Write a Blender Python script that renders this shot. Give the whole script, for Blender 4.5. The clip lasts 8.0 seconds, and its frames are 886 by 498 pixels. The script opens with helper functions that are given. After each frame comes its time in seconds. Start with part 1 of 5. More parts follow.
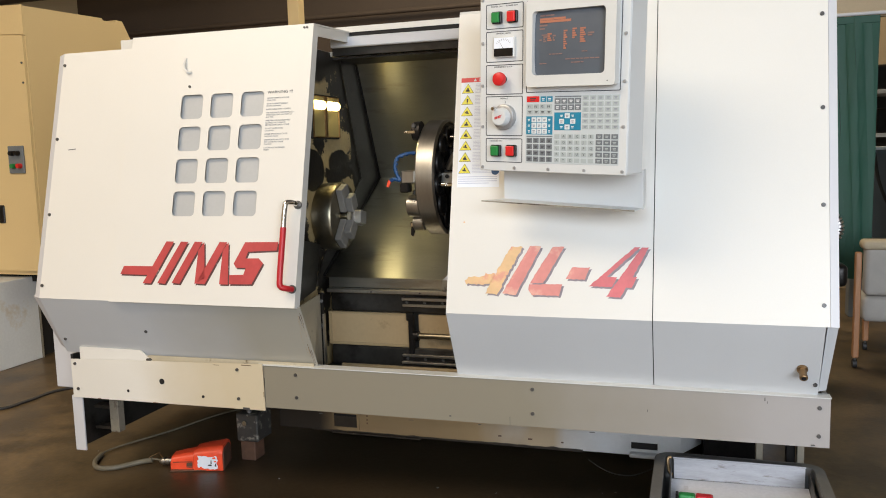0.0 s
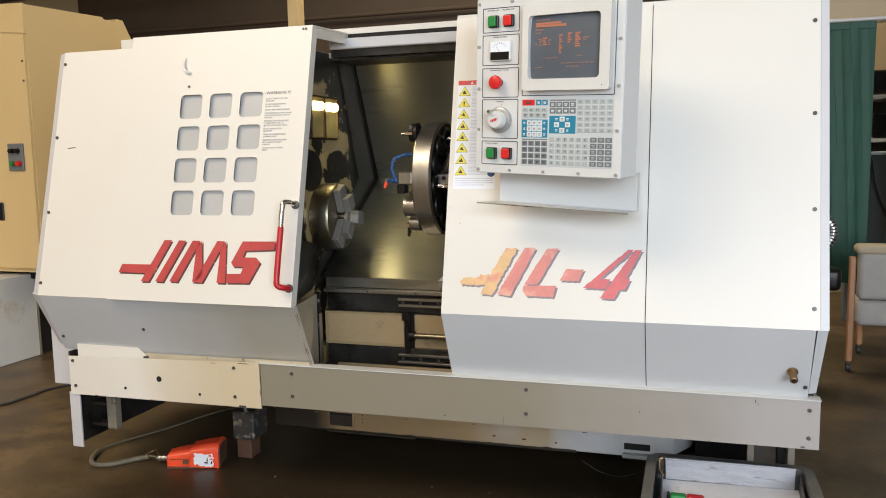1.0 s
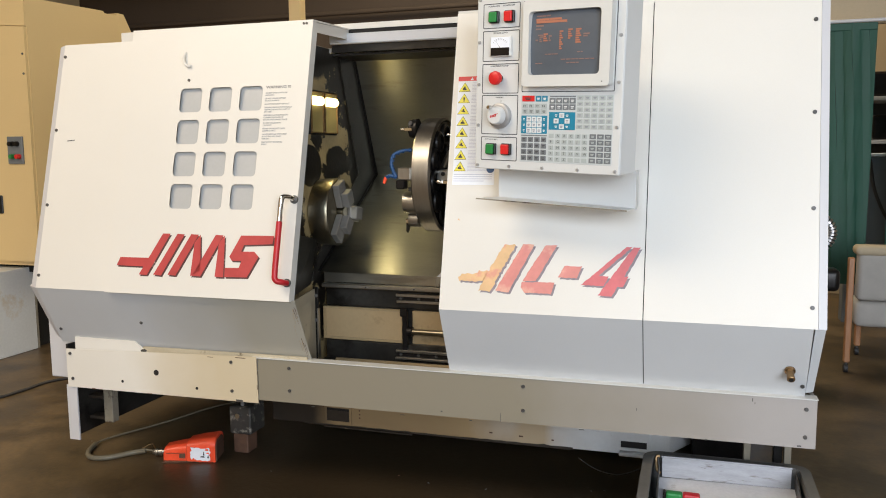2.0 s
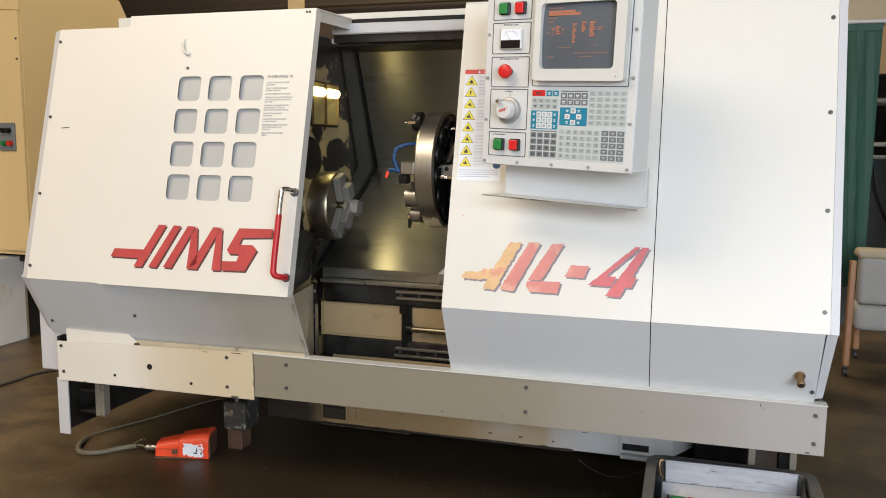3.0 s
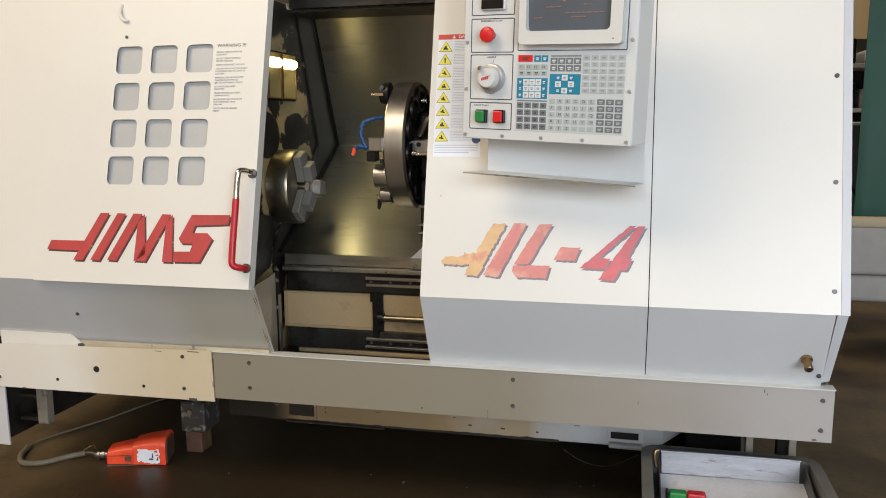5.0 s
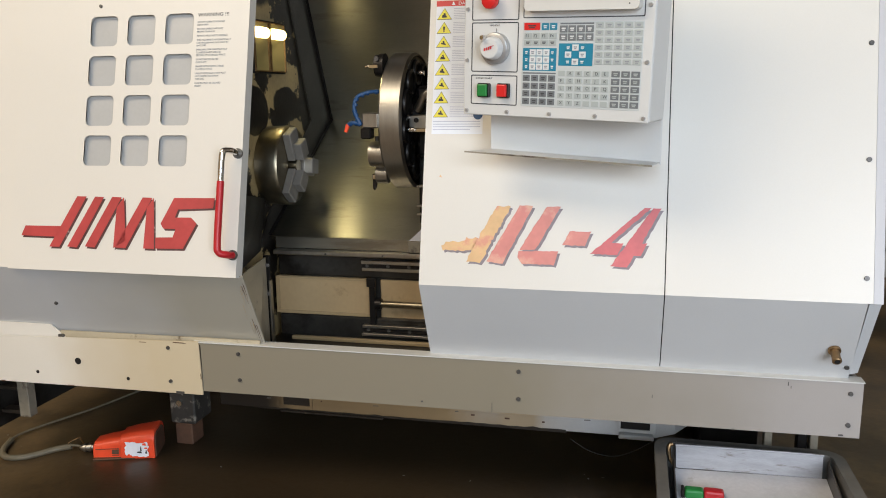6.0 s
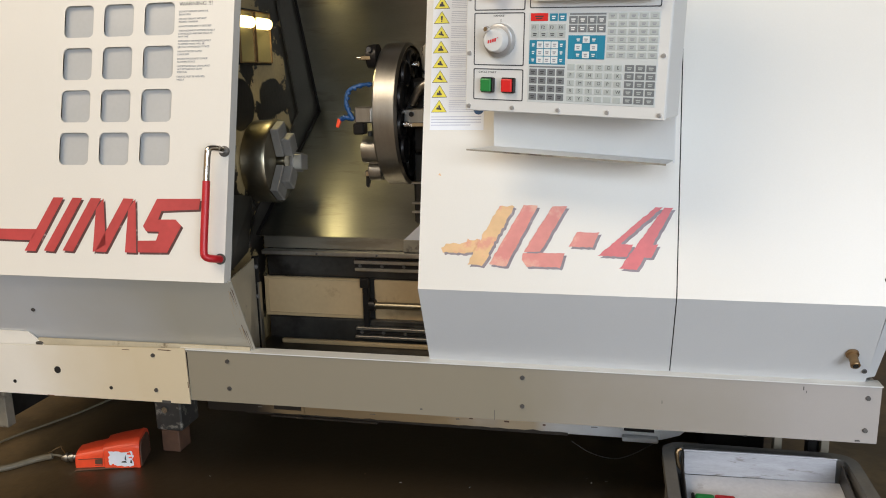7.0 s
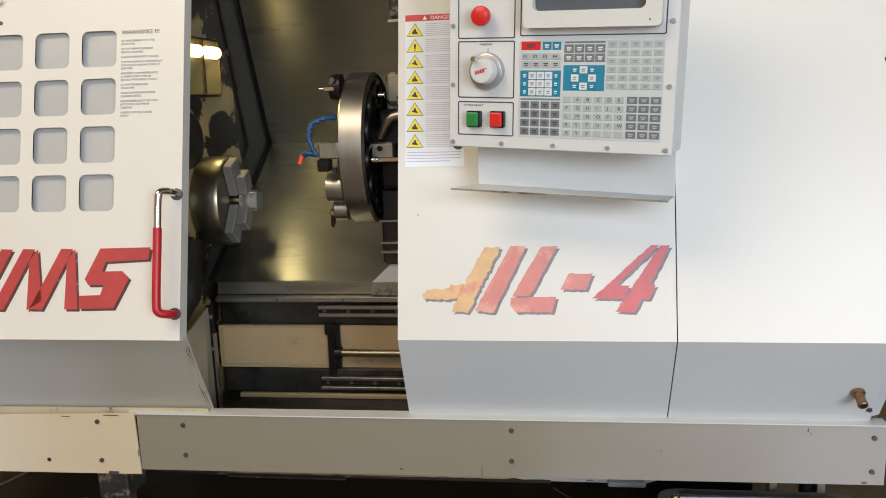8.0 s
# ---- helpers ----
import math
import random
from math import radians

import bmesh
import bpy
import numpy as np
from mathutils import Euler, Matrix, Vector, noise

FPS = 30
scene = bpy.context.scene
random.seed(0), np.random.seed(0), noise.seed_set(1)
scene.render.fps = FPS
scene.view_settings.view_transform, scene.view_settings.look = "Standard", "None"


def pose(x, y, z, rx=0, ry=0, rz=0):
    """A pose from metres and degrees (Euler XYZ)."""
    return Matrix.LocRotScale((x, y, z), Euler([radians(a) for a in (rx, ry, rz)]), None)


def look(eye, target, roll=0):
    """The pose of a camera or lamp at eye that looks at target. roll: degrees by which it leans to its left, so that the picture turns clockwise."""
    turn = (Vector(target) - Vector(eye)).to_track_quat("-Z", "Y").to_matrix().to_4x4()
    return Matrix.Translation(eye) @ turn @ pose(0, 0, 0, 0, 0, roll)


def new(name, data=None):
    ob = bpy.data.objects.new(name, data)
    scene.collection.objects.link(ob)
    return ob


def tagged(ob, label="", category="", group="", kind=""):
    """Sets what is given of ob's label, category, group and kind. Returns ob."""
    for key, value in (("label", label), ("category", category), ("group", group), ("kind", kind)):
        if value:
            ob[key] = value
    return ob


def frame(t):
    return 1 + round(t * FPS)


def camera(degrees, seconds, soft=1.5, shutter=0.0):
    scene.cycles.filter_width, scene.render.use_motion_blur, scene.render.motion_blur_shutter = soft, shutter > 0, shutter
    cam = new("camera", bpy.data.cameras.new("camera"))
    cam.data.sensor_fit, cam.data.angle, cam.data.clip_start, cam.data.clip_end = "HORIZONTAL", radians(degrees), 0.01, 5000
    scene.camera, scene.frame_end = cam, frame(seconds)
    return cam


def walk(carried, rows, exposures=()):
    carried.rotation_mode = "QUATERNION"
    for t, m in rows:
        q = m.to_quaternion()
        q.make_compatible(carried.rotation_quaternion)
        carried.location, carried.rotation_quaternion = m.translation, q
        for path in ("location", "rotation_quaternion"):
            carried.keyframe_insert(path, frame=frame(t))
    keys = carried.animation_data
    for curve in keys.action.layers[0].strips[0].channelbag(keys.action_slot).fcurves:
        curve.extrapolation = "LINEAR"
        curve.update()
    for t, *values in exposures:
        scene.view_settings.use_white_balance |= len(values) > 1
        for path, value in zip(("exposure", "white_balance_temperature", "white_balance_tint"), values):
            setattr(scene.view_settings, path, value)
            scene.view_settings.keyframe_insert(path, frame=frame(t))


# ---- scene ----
cam = camera(58.4, 8.0, 1.0)
PATH = [
    (0, (0.538, -2.69, 1.256), (-0.064, -0.798, 1.018), -1.5),
    (0.5, (0.547, -2.705, 1.259), (-0.056, -0.813, 1.022), -1.3),
    (1, (0.556, -2.712, 1.259), (-0.043, -0.818, 1.023), -1.0),
    (1.5, (0.567, -2.714, 1.253), (-0.032, -0.82, 1.018), -0.8),
    (3, (0.5, -2.661, 1.247), (-0.077, -0.763, 0.995), 0.6),
    (3.5, (0.454, -2.609, 1.255), (-0.103, -0.704, 1.012), 0.9),
    (4, (0.406, -2.561, 1.251), (-0.109, -0.645, 0.998), 0.2),
    (4.5, (0.372, -2.517, 1.247), (-0.081, -0.591, 0.959), 0.2),
    (5, (0.357, -2.455, 1.246), (-0.102, -0.535, 0.93), -0.4),
    (6.5, (0.284, -2.22, 1.274), (-0.166, -0.317, 0.856), -1.1),
    (7, (0.238, -2.178, 1.288), (-0.172, -0.268, 0.859), -1.1),
    (7.5, (0.159, -2.098, 1.301), (-0.158, -0.166, 0.891), -1.6),
    (8, (0.084, -2.018, 1.317), (-0.162, -0.07, 0.936), -1.8),
]
walk(cam, [(t, look(eye, target, roll)) for t, eye, target, roll in PATH],
     [(0.0, -0.23), (1.5, -0.23), (3.5, -0.27), (5.0, -0.36), (6.5, -0.37), (8.0, -0.42)])

# ---- light ----
FZ = -0.12          # height of the shop floor
world = bpy.data.worlds.new("sky")
scene.world = world
world.use_nodes = True
wn = world.node_tree
sky = wn.nodes.new("ShaderNodeTexSky")
sky.sky_type, sky.sun_disc = "NISHITA", False
sky.sun_elevation, sky.sun_rotation = radians(37), radians(162)
wn.nodes["Background"].inputs["Strength"].default_value = 0.12
wn.links.new(sky.outputs["Color"], wn.nodes["Background"].inputs["Color"])


def lamp(name, kind, m, energy, colour, size=0.1, size_y=None):
    data = bpy.data.lights.new(name, kind)
    data.energy, data.color = energy, colour
    if kind == "AREA":
        data.shape, data.size, data.size_y = "RECTANGLE", size, size_y or size
    elif kind == "SUN":
        data.angle = size
    else:
        data.shadow_soft_size = size
    ob = new(name, data)
    ob.matrix_world = m
    return ob


lamp("sun", "SUN", look((4.5, -14, 11), (0, 0, 0)), 4.0, (1, 0.95, 0.88), radians(0.5))
# daylight through the large window behind the walk and from above, plus a rear fill
lamp("door_daylight", "AREA", look((3.7, -6.02, 2.0), (3.7, 0, 2.0)), 450, (0.81, 0.885, 1.0), 3.8, 2.5)
lamp("high_window_daylight", "AREA", look((0.4, -6.02, 2.95), (0.4, 0, 2.95)), 88, (0.62, 0.81, 1.0), 1.8, 1.5)
lamp("roof_daylight", "AREA", look((-3.1, -3.5, 4.93), (-3.1, -3.3, 0)), 370, (1.0, 0.84, 0.64), 4.2, 2.6)
# Added lamp without a known source; lifts the cabinet side and back wall.
lamp("rear_roof_fill", "AREA", look((-1.0, 4.3, 4.93), (-1.0, 4.2, 0)), 290, (1.0, 0.86, 0.64), 6.0, 1.8)
lamp("work_lamp_light", "AREA", look((-0.97, 0.56, 1.47), (-0.4, 0.75, 0.9)), 0.95, (1.0, 0.84, 0.42), 0.12, 0.04)


# ---- materials ----
def material(name, colour, rough=0.5, metal=0.0, vary=0.12, scale=6.0, fine=60.0, bump=0.02, dirt=None, dirt_at=0.62,
             dirt_scale=3.0, stretch=(1, 1, 1), coat=0.0, rough_vary=0.1, dirt_soft=0.1):
    """A surface with broad and fine variation, blotches of dirt and fine relief."""
    mat = bpy.data.materials.new(name)
    mat.use_nodes = True
    nt = mat.node_tree
    n, ln = nt.nodes, nt.links
    b = n["Principled BSDF"]
    mp = n.new("ShaderNodeMapping")
    mp.inputs["Scale"].default_value = stretch
    geo = n.new("ShaderNodeNewGeometry")
    ln.new(geo.outputs["Position"], mp.inputs["Vector"])
    big, small = n.new("ShaderNodeTexNoise"), n.new("ShaderNodeTexNoise")
    for node, s, d in ((big, scale, 4), (small, fine, 3)):
        node.inputs["Scale"].default_value, node.inputs["Detail"].default_value = s, d
        ln.new(mp.outputs["Vector"], node.inputs["Vector"])
    mixn = n.new("ShaderNodeMath")
    mixn.operation = "MULTIPLY_ADD"
    ln.new(big.outputs["Fac"], mixn.inputs[0])
    mixn.inputs[1].default_value = 0.7
    half = n.new("ShaderNodeMath")
    half.operation = "MULTIPLY"
    half.inputs[1].default_value = 0.3
    ln.new(small.outputs["Fac"], half.inputs[0])
    ln.new(half.outputs[0], mixn.inputs[2])
    ramp = n.new("ShaderNodeValToRGB")
    lo = tuple(c * (1 - vary) for c in colour)
    hi = tuple(min(1, c * (1 + vary * 0.6)) for c in colour)
    ramp.color_ramp.elements[0].position, ramp.color_ramp.elements[1].position = 0.3, 0.7
    ramp.color_ramp.elements[0].color, ramp.color_ramp.elements[1].color = (*lo, 1), (*hi, 1)
    ln.new(mixn.outputs[0], ramp.inputs["Fac"])
    out = ramp.outputs["Color"]
    if dirt:
        dn = n.new("ShaderNodeTexNoise")
        dn.inputs["Scale"].default_value, dn.inputs["Detail"].default_value = dirt_scale, 8
        dn.inputs["Roughness"].default_value = 0.65
        ln.new(mp.outputs["Vector"], dn.inputs["Vector"])
        dr = n.new("ShaderNodeValToRGB")
        dr.color_ramp.elements[0].position, dr.color_ramp.elements[1].position = dirt_at, dirt_at + dirt_soft
        ln.new(dn.outputs["Fac"], dr.inputs["Fac"])
        mx = n.new("ShaderNodeMix")
        mx.data_type = "RGBA"
        ln.new(dr.outputs["Color"], mx.inputs["Factor"])
        ln.new(out, mx.inputs[6])
        mx.inputs[7].default_value = (*dirt, 1)
        out = mx.outputs[2]
    ln.new(out, b.inputs["Base Color"])
    rr = n.new("ShaderNodeMapRange")
    rr.inputs["To Min"].default_value, rr.inputs["To Max"].default_value = max(0, rough - rough_vary), min(1, rough + rough_vary)
    ln.new(mixn.outputs[0], rr.inputs["Value"])
    ln.new(rr.outputs["Result"], b.inputs["Roughness"])
    b.inputs["Metallic"].default_value = metal
    b.inputs["Coat Weight"].default_value = coat
    if bump:
        bp = n.new("ShaderNodeBump")
        bp.inputs["Strength"].default_value, bp.inputs["Distance"].default_value = bump * 5, 0.002
        ln.new(small.outputs["Fac"], bp.inputs["Height"])
        ln.new(bp.outputs["Normal"], b.inputs["Normal"])
    return mat


def glow(name, colour, strength, base=None):
    mat = bpy.data.materials.new(name)
    mat.use_nodes = True
    b = mat.node_tree.nodes["Principled BSDF"]
    b.inputs["Base Color"].default_value = (*(base or colour), 1)
    b.inputs["Emission Color"].default_value = (*colour, 1)
    b.inputs["Emission Strength"].default_value = strength
    return mat


WHITE = material("white_enamel", (0.75, 0.727, 0.672), 0.36, vary=0.035, scale=1.6, fine=260, bump=0.006, rough_vary=0.05, dirt=(0.66, 0.625, 0.555), dirt_at=0.68, dirt_scale=2.6)
CREAM = material("cream_enamel", (0.74, 0.66, 0.50), 0.45, vary=0.08, dirt=(0.22, 0.15, 0.07), dirt_at=0.64, dirt_scale=9)
GREY = material("grey_enamel", (0.57, 0.58, 0.585), 0.36, vary=0.05, scale=2.5, fine=260, bump=0.012, rough_vary=0.05)
PALE = material("pale_grey_enamel", (0.60, 0.60, 0.62), 0.38, vary=0.05, scale=2, fine=260, bump=0.012)
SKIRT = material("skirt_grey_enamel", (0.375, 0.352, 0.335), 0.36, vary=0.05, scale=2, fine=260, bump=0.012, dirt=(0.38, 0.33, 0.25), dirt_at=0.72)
PANE = material("milky_plastic_pane", (0.49, 0.495, 0.49), 0.22, vary=0.06, scale=5, fine=90, bump=0.008, rough_vary=0.08)
PENDANT = material("pendant_grey_enamel", (0.65, 0.655, 0.64), 0.42, vary=0.04, scale=3, fine=300, bump=0.012)
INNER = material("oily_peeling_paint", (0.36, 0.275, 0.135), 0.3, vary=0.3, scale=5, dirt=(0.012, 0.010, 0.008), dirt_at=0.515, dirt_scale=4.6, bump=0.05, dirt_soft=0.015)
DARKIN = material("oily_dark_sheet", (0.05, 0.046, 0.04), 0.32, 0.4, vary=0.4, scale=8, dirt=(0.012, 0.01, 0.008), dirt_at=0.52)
STEEL = material("brushed_steel", (0.42, 0.41, 0.36), 0.33, 1.0, vary=0.14, scale=3, fine=60, bump=0.012, stretch=(1.0, 5, 5), rough_vary=0.08, dirt=(0.33, 0.315, 0.265), dirt_at=0.54)
TURN = material("machined_steel", (0.42, 0.40, 0.36), 0.36, 1.0, vary=0.15, fine=90, stretch=(8, 1, 1), bump=0.02)
CHUCK = material("oily_dark_steel", (0.30, 0.265, 0.19), 0.34, 1.0, vary=0.25, scale=12)
GRIME = material("oil_stained_casting", (0.46, 0.33, 0.19), 0.5, vary=0.2, scale=4, dirt=(0.07, 0.05, 0.03), dirt_at=0.63, dirt_scale=3.5)
OILED = material("oil_tinted_cream", (0.40, 0.29, 0.155), 0.3, vary=0.14, scale=3, dirt=(0.30, 0.22, 0.12), dirt_at=0.62, dirt_scale=5)
BLACK = material("black_oxide", (0.022, 0.02, 0.019), 0.36, 0.6, vary=0.4, scale=14, dirt=(0.09, 0.08, 0.07), dirt_at=0.66, dirt_scale=16)
SATIN = material("satin_metal", (0.44, 0.44, 0.44), 0.34, 0.55, vary=0.08, bump=0.004)
OILY = material("oil_soaked_iron", (0.032, 0.024, 0.017), 0.45, vary=0.4, scale=14, dirt=(0.30, 0.22, 0.13), dirt_at=0.68, dirt_scale=9)
# the same steel, brushed along x, so that lights stretch across the grain
BRUSHED = STEEL.copy()
BRUSHED.name = "brushed_steel_sheet"
tan = BRUSHED.node_tree.nodes.new("ShaderNodeTangent")
tan.direction_type, tan.uv_map = "UV_MAP", "grain"
BRUSHED.node_tree.links.new(tan.outputs["Tangent"], BRUSHED.node_tree.nodes["Principled BSDF"].inputs["Tangent"])
BRUSHED.node_tree.nodes["Principled BSDF"].inputs["Anisotropic"].default_value = 0.75
BRUSHED.node_tree.nodes["Principled BSDF"].inputs["Anisotropic Rotation"].default_value = 0.25


def grain(ob):
    """Lay the brushed grain of a sheet along x."""
    uv = ob.data.uv_layers.new(name="grain")
    for lp in ob.data.loops:
        co = ob.data.vertices[lp.vertex_index].co
        uv.data[lp.index].uv = (co.x, co.y * 0.83 + co.z * 0.55)


CHROME = material("chrome", (0.75, 0.74, 0.72), 0.14, 1.0, vary=0.05, bump=0.0)
BOLT = material("dark_bolt", (0.115, 0.11, 0.105), 0.4, 0.45, vary=0.3, scale=90, bump=0.0)
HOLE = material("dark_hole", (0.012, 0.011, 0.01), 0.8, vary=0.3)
RED = material("red_paint", (0.50, 0.018, 0.025), 0.38, vary=0.12, scale=12)
LOGO = material("faded_red_vinyl", (0.50, 0.065, 0.065), 0.45, vary=0.18, scale=9, dirt=(0.62, 0.24, 0.20), dirt_at=0.66, dirt_scale=18)
LOGO_PINK = material("pink_faded_vinyl", (0.66, 0.16, 0.17), 0.45, vary=0.16, scale=9, dirt=(0.70, 0.32, 0.30), dirt_at=0.60, dirt_scale=9)
LOGO_PALE = material("sun_bleached_vinyl", (0.71, 0.27, 0.235), 0.45, vary=0.14, scale=9, dirt=(0.74, 0.42, 0.32), dirt_at=0.5, dirt_scale=9)
LOGO_WORN = material("yellowed_vinyl", (0.76, 0.50, 0.26), 0.5, vary=0.14, scale=14, dirt=(0.72, 0.34, 0.24), dirt_at=0.56, dirt_scale=16)
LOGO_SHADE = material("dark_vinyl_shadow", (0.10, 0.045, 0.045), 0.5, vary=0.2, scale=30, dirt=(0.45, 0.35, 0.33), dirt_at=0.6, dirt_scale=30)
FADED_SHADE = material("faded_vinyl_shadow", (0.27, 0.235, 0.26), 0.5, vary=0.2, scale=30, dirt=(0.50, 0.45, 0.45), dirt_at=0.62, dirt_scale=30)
ORANGE = material("orange_red_cast_paint", (0.92, 0.095, 0.036), 0.32, vary=0.12, scale=18, dirt=(0.30, 0.06, 0.03), dirt_at=0.68, dirt_scale=24, bump=0.03)
PAPER = material("white_label", (0.84, 0.88, 0.95), 0.5, vary=0.04, bump=0.0)
INK = material("dark_print", (0.05, 0.05, 0.055), 0.6, vary=0.2, bump=0.0)
INKG = material("grey_print", (0.27, 0.28, 0.31), 0.6, vary=0.2, bump=0.0)
INKB = material("blue_print", (0.52, 0.55, 0.70), 0.6, vary=0.2, bump=0.0)
YELLOW = material("yellow_sign", (0.86, 0.78, 0.08), 0.45, vary=0.06, bump=0.0)
SIGNRED = material("sign_red", (0.66, 0.05, 0.05), 0.45, vary=0.06, bump=0.0)
GREENB = material("green_button", (0.02, 0.22, 0.05), 0.4, vary=0.1, bump=0.0)
REDB = material("red_button", (0.66, 0.02, 0.02), 0.36, vary=0.1, bump=0.0)
TEAL = material("teal_key", (0.012, 0.21, 0.33), 0.45, vary=0.1, bump=0.0)
KEYL = material("pale_key", (0.42, 0.46, 0.45), 0.5, vary=0.08, bump=0.0)
KEYG = material("grey_key", (0.165, 0.18, 0.19), 0.5, vary=0.1, bump=0.0)
KEYW = material("white_key", (0.68, 0.70, 0.70), 0.5, vary=0.05, bump=0.0)
MEMB = material("keypad_membrane", (0.55, 0.585, 0.585), 0.45, vary=0.05, bump=0.0)
BEZEL = material("cream_plastic", (0.66, 0.655, 0.62), 0.4, vary=0.05, bump=0.01)
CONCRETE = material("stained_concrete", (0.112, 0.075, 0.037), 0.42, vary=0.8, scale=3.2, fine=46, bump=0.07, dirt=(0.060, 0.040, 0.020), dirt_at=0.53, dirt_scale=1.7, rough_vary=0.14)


def tint_patch(mat, centre, size, colour, fade=0.6):
    """Blends one ragged patch of another colour into a material."""
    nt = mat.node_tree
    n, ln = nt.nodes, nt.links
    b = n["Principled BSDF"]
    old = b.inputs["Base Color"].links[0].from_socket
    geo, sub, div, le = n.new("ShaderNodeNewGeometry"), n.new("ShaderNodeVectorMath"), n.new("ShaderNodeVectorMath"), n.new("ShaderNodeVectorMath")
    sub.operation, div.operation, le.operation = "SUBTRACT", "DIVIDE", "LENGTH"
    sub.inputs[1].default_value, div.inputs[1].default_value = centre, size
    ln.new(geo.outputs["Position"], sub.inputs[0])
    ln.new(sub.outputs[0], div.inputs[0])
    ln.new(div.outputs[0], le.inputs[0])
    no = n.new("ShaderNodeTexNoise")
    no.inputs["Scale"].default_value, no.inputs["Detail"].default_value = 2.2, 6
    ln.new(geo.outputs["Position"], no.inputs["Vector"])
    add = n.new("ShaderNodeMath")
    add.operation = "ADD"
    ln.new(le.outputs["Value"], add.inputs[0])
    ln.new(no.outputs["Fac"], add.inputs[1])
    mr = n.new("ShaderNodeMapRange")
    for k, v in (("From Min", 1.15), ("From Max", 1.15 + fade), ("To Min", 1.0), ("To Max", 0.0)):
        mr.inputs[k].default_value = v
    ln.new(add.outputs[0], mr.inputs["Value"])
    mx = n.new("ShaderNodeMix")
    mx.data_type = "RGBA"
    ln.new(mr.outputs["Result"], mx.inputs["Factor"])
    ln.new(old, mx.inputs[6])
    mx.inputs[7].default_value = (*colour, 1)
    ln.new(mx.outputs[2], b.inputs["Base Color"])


# One ragged darker brown patch of floor, centred beneath the lathe.
tint_patch(CONCRETE, (-0.80, 0.45, -0.12), (1.15, 1.05, 1.0), (0.034, 0.023, 0.012))
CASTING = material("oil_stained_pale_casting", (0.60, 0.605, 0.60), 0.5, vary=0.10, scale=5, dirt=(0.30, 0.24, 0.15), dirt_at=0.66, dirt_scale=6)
tint_patch(CASTING, (-0.70, 0.5, 0.05), (0.58, 1.5, 1.5), (0.36, 0.25, 0.125), 1.0)
tint_patch(CASTING, (-0.95, 0.5, -0.06), (0.75, 1.0, 0.17), (0.25, 0.165, 0.08))
tint_patch(CASTING, (-1.36, 0.5, 0.10), (0.33, 1.0, 0.55), (0.022, 0.016, 0.011))
tint_patch(CASTING, (-0.06, 0.49, 0.12), (0.075, 0.3, 0.3), (0.42, 0.32, 0.20))
tint_patch(INNER, (-1.02, 0.60, 1.82), (1.0, 0.60, 0.36), (0.012, 0.010, 0.008), 0.06)
tint_patch(INNER, (-1.02, 0.68, 1.22), (1.0, 0.20, 0.12), (0.012, 0.010, 0.008), 0.04)
tint_patch(INNER, (-1.02, 0.40, 1.20), (1.0, 0.16, 0.12), (0.012, 0.010, 0.008), 0.04)
tint_patch(INNER, (-1.02, 0.86, 1.45), (1.0, 0.13, 0.60), (0.014, 0.012, 0.009), 0.06)
# Dim warm light on the skirt's left and middle, put into its colour.
tint_patch(SKIRT, (-0.62, 0.0, 0.34), (0.90, 1.0, 1.0), (0.255, 0.228, 0.172), 1.0)
# Copy of the grey enamel, with dim warm light near the opening painted in.
APRON = GREY.copy()
APRON.name = "dim_lit_grey_enamel"
tint_patch(APRON, (-0.75, 0.0, 0.55), (0.50, 1.0, 1.0), (0.41, 0.385, 0.32), 1.0)
COVER = material("part_shaded_white_enamel", (0.75, 0.72, 0.65), 0.36, vary=0.04, scale=1.6, fine=260, bump=0.006, rough_vary=0.05)
# Fall of light towards the plate's right end, painted as a tan blend.
tint_patch(COVER, (-1.05, 0.0, 0.36), (0.42, 1.0, 1.0), (0.60, 0.51, 0.355), 0.9)
BED = material("cream_bed_paint", (0.47, 0.335, 0.18), 0.36, vary=0.12, scale=4, dirt=(0.32, 0.22, 0.11), dirt_at=0.62, dirt_scale=7)
CHEEK = material("scratched_cheek_paint", (0.50, 0.44, 0.32), 0.4, vary=0.14, scale=5, dirt=(0.12, 0.085, 0.045), dirt_at=0.60, dirt_scale=11)
JAW = material("ground_jaw_steel", (0.36, 0.34, 0.31), 0.42, 0.6, vary=0.15, scale=14)
POST = material("chipped_pale_post", (0.26, 0.23, 0.175), 0.55, vary=0.25, scale=9, dirt=(0.07, 0.05, 0.035), dirt_at=0.56, dirt_scale=14, bump=0.04)
BEIGE = material("beige_machine_paint", (0.75, 0.56, 0.28), 0.42, vary=0.06, scale=1.2, fine=120, bump=0.015)
BEIGE_WALL = material("beige_plaster", (0.50, 0.41, 0.28), 0.8, vary=0.1, scale=1.5, fine=80, bump=0.05)
BROWN = material("dark_brown_cladding", (0.085, 0.060, 0.042), 0.75, vary=0.2, scale=0.8, fine=40, bump=0.04)
CURTAIN = material("green_vinyl_curtain", (0.014, 0.080, 0.052), 0.6, vary=0.18, scale=2.5, bump=0.02)
FABRIC = material("grey_upholstery", (0.42, 0.39, 0.35), 0.85, vary=0.1, scale=14, fine=420, bump=0.06)
OAK = material("orange_oak", (0.42, 0.19, 0.08), 0.4, vary=0.2, scale=6, stretch=(6, 6, 1))
PEELED = material("peeled_cream_casting", (0.46, 0.40, 0.30), 0.5, vary=0.2, scale=9, dirt=(0.03, 0.026, 0.02), dirt_at=0.54, dirt_scale=14, bump=0.05, dirt_soft=0.02)
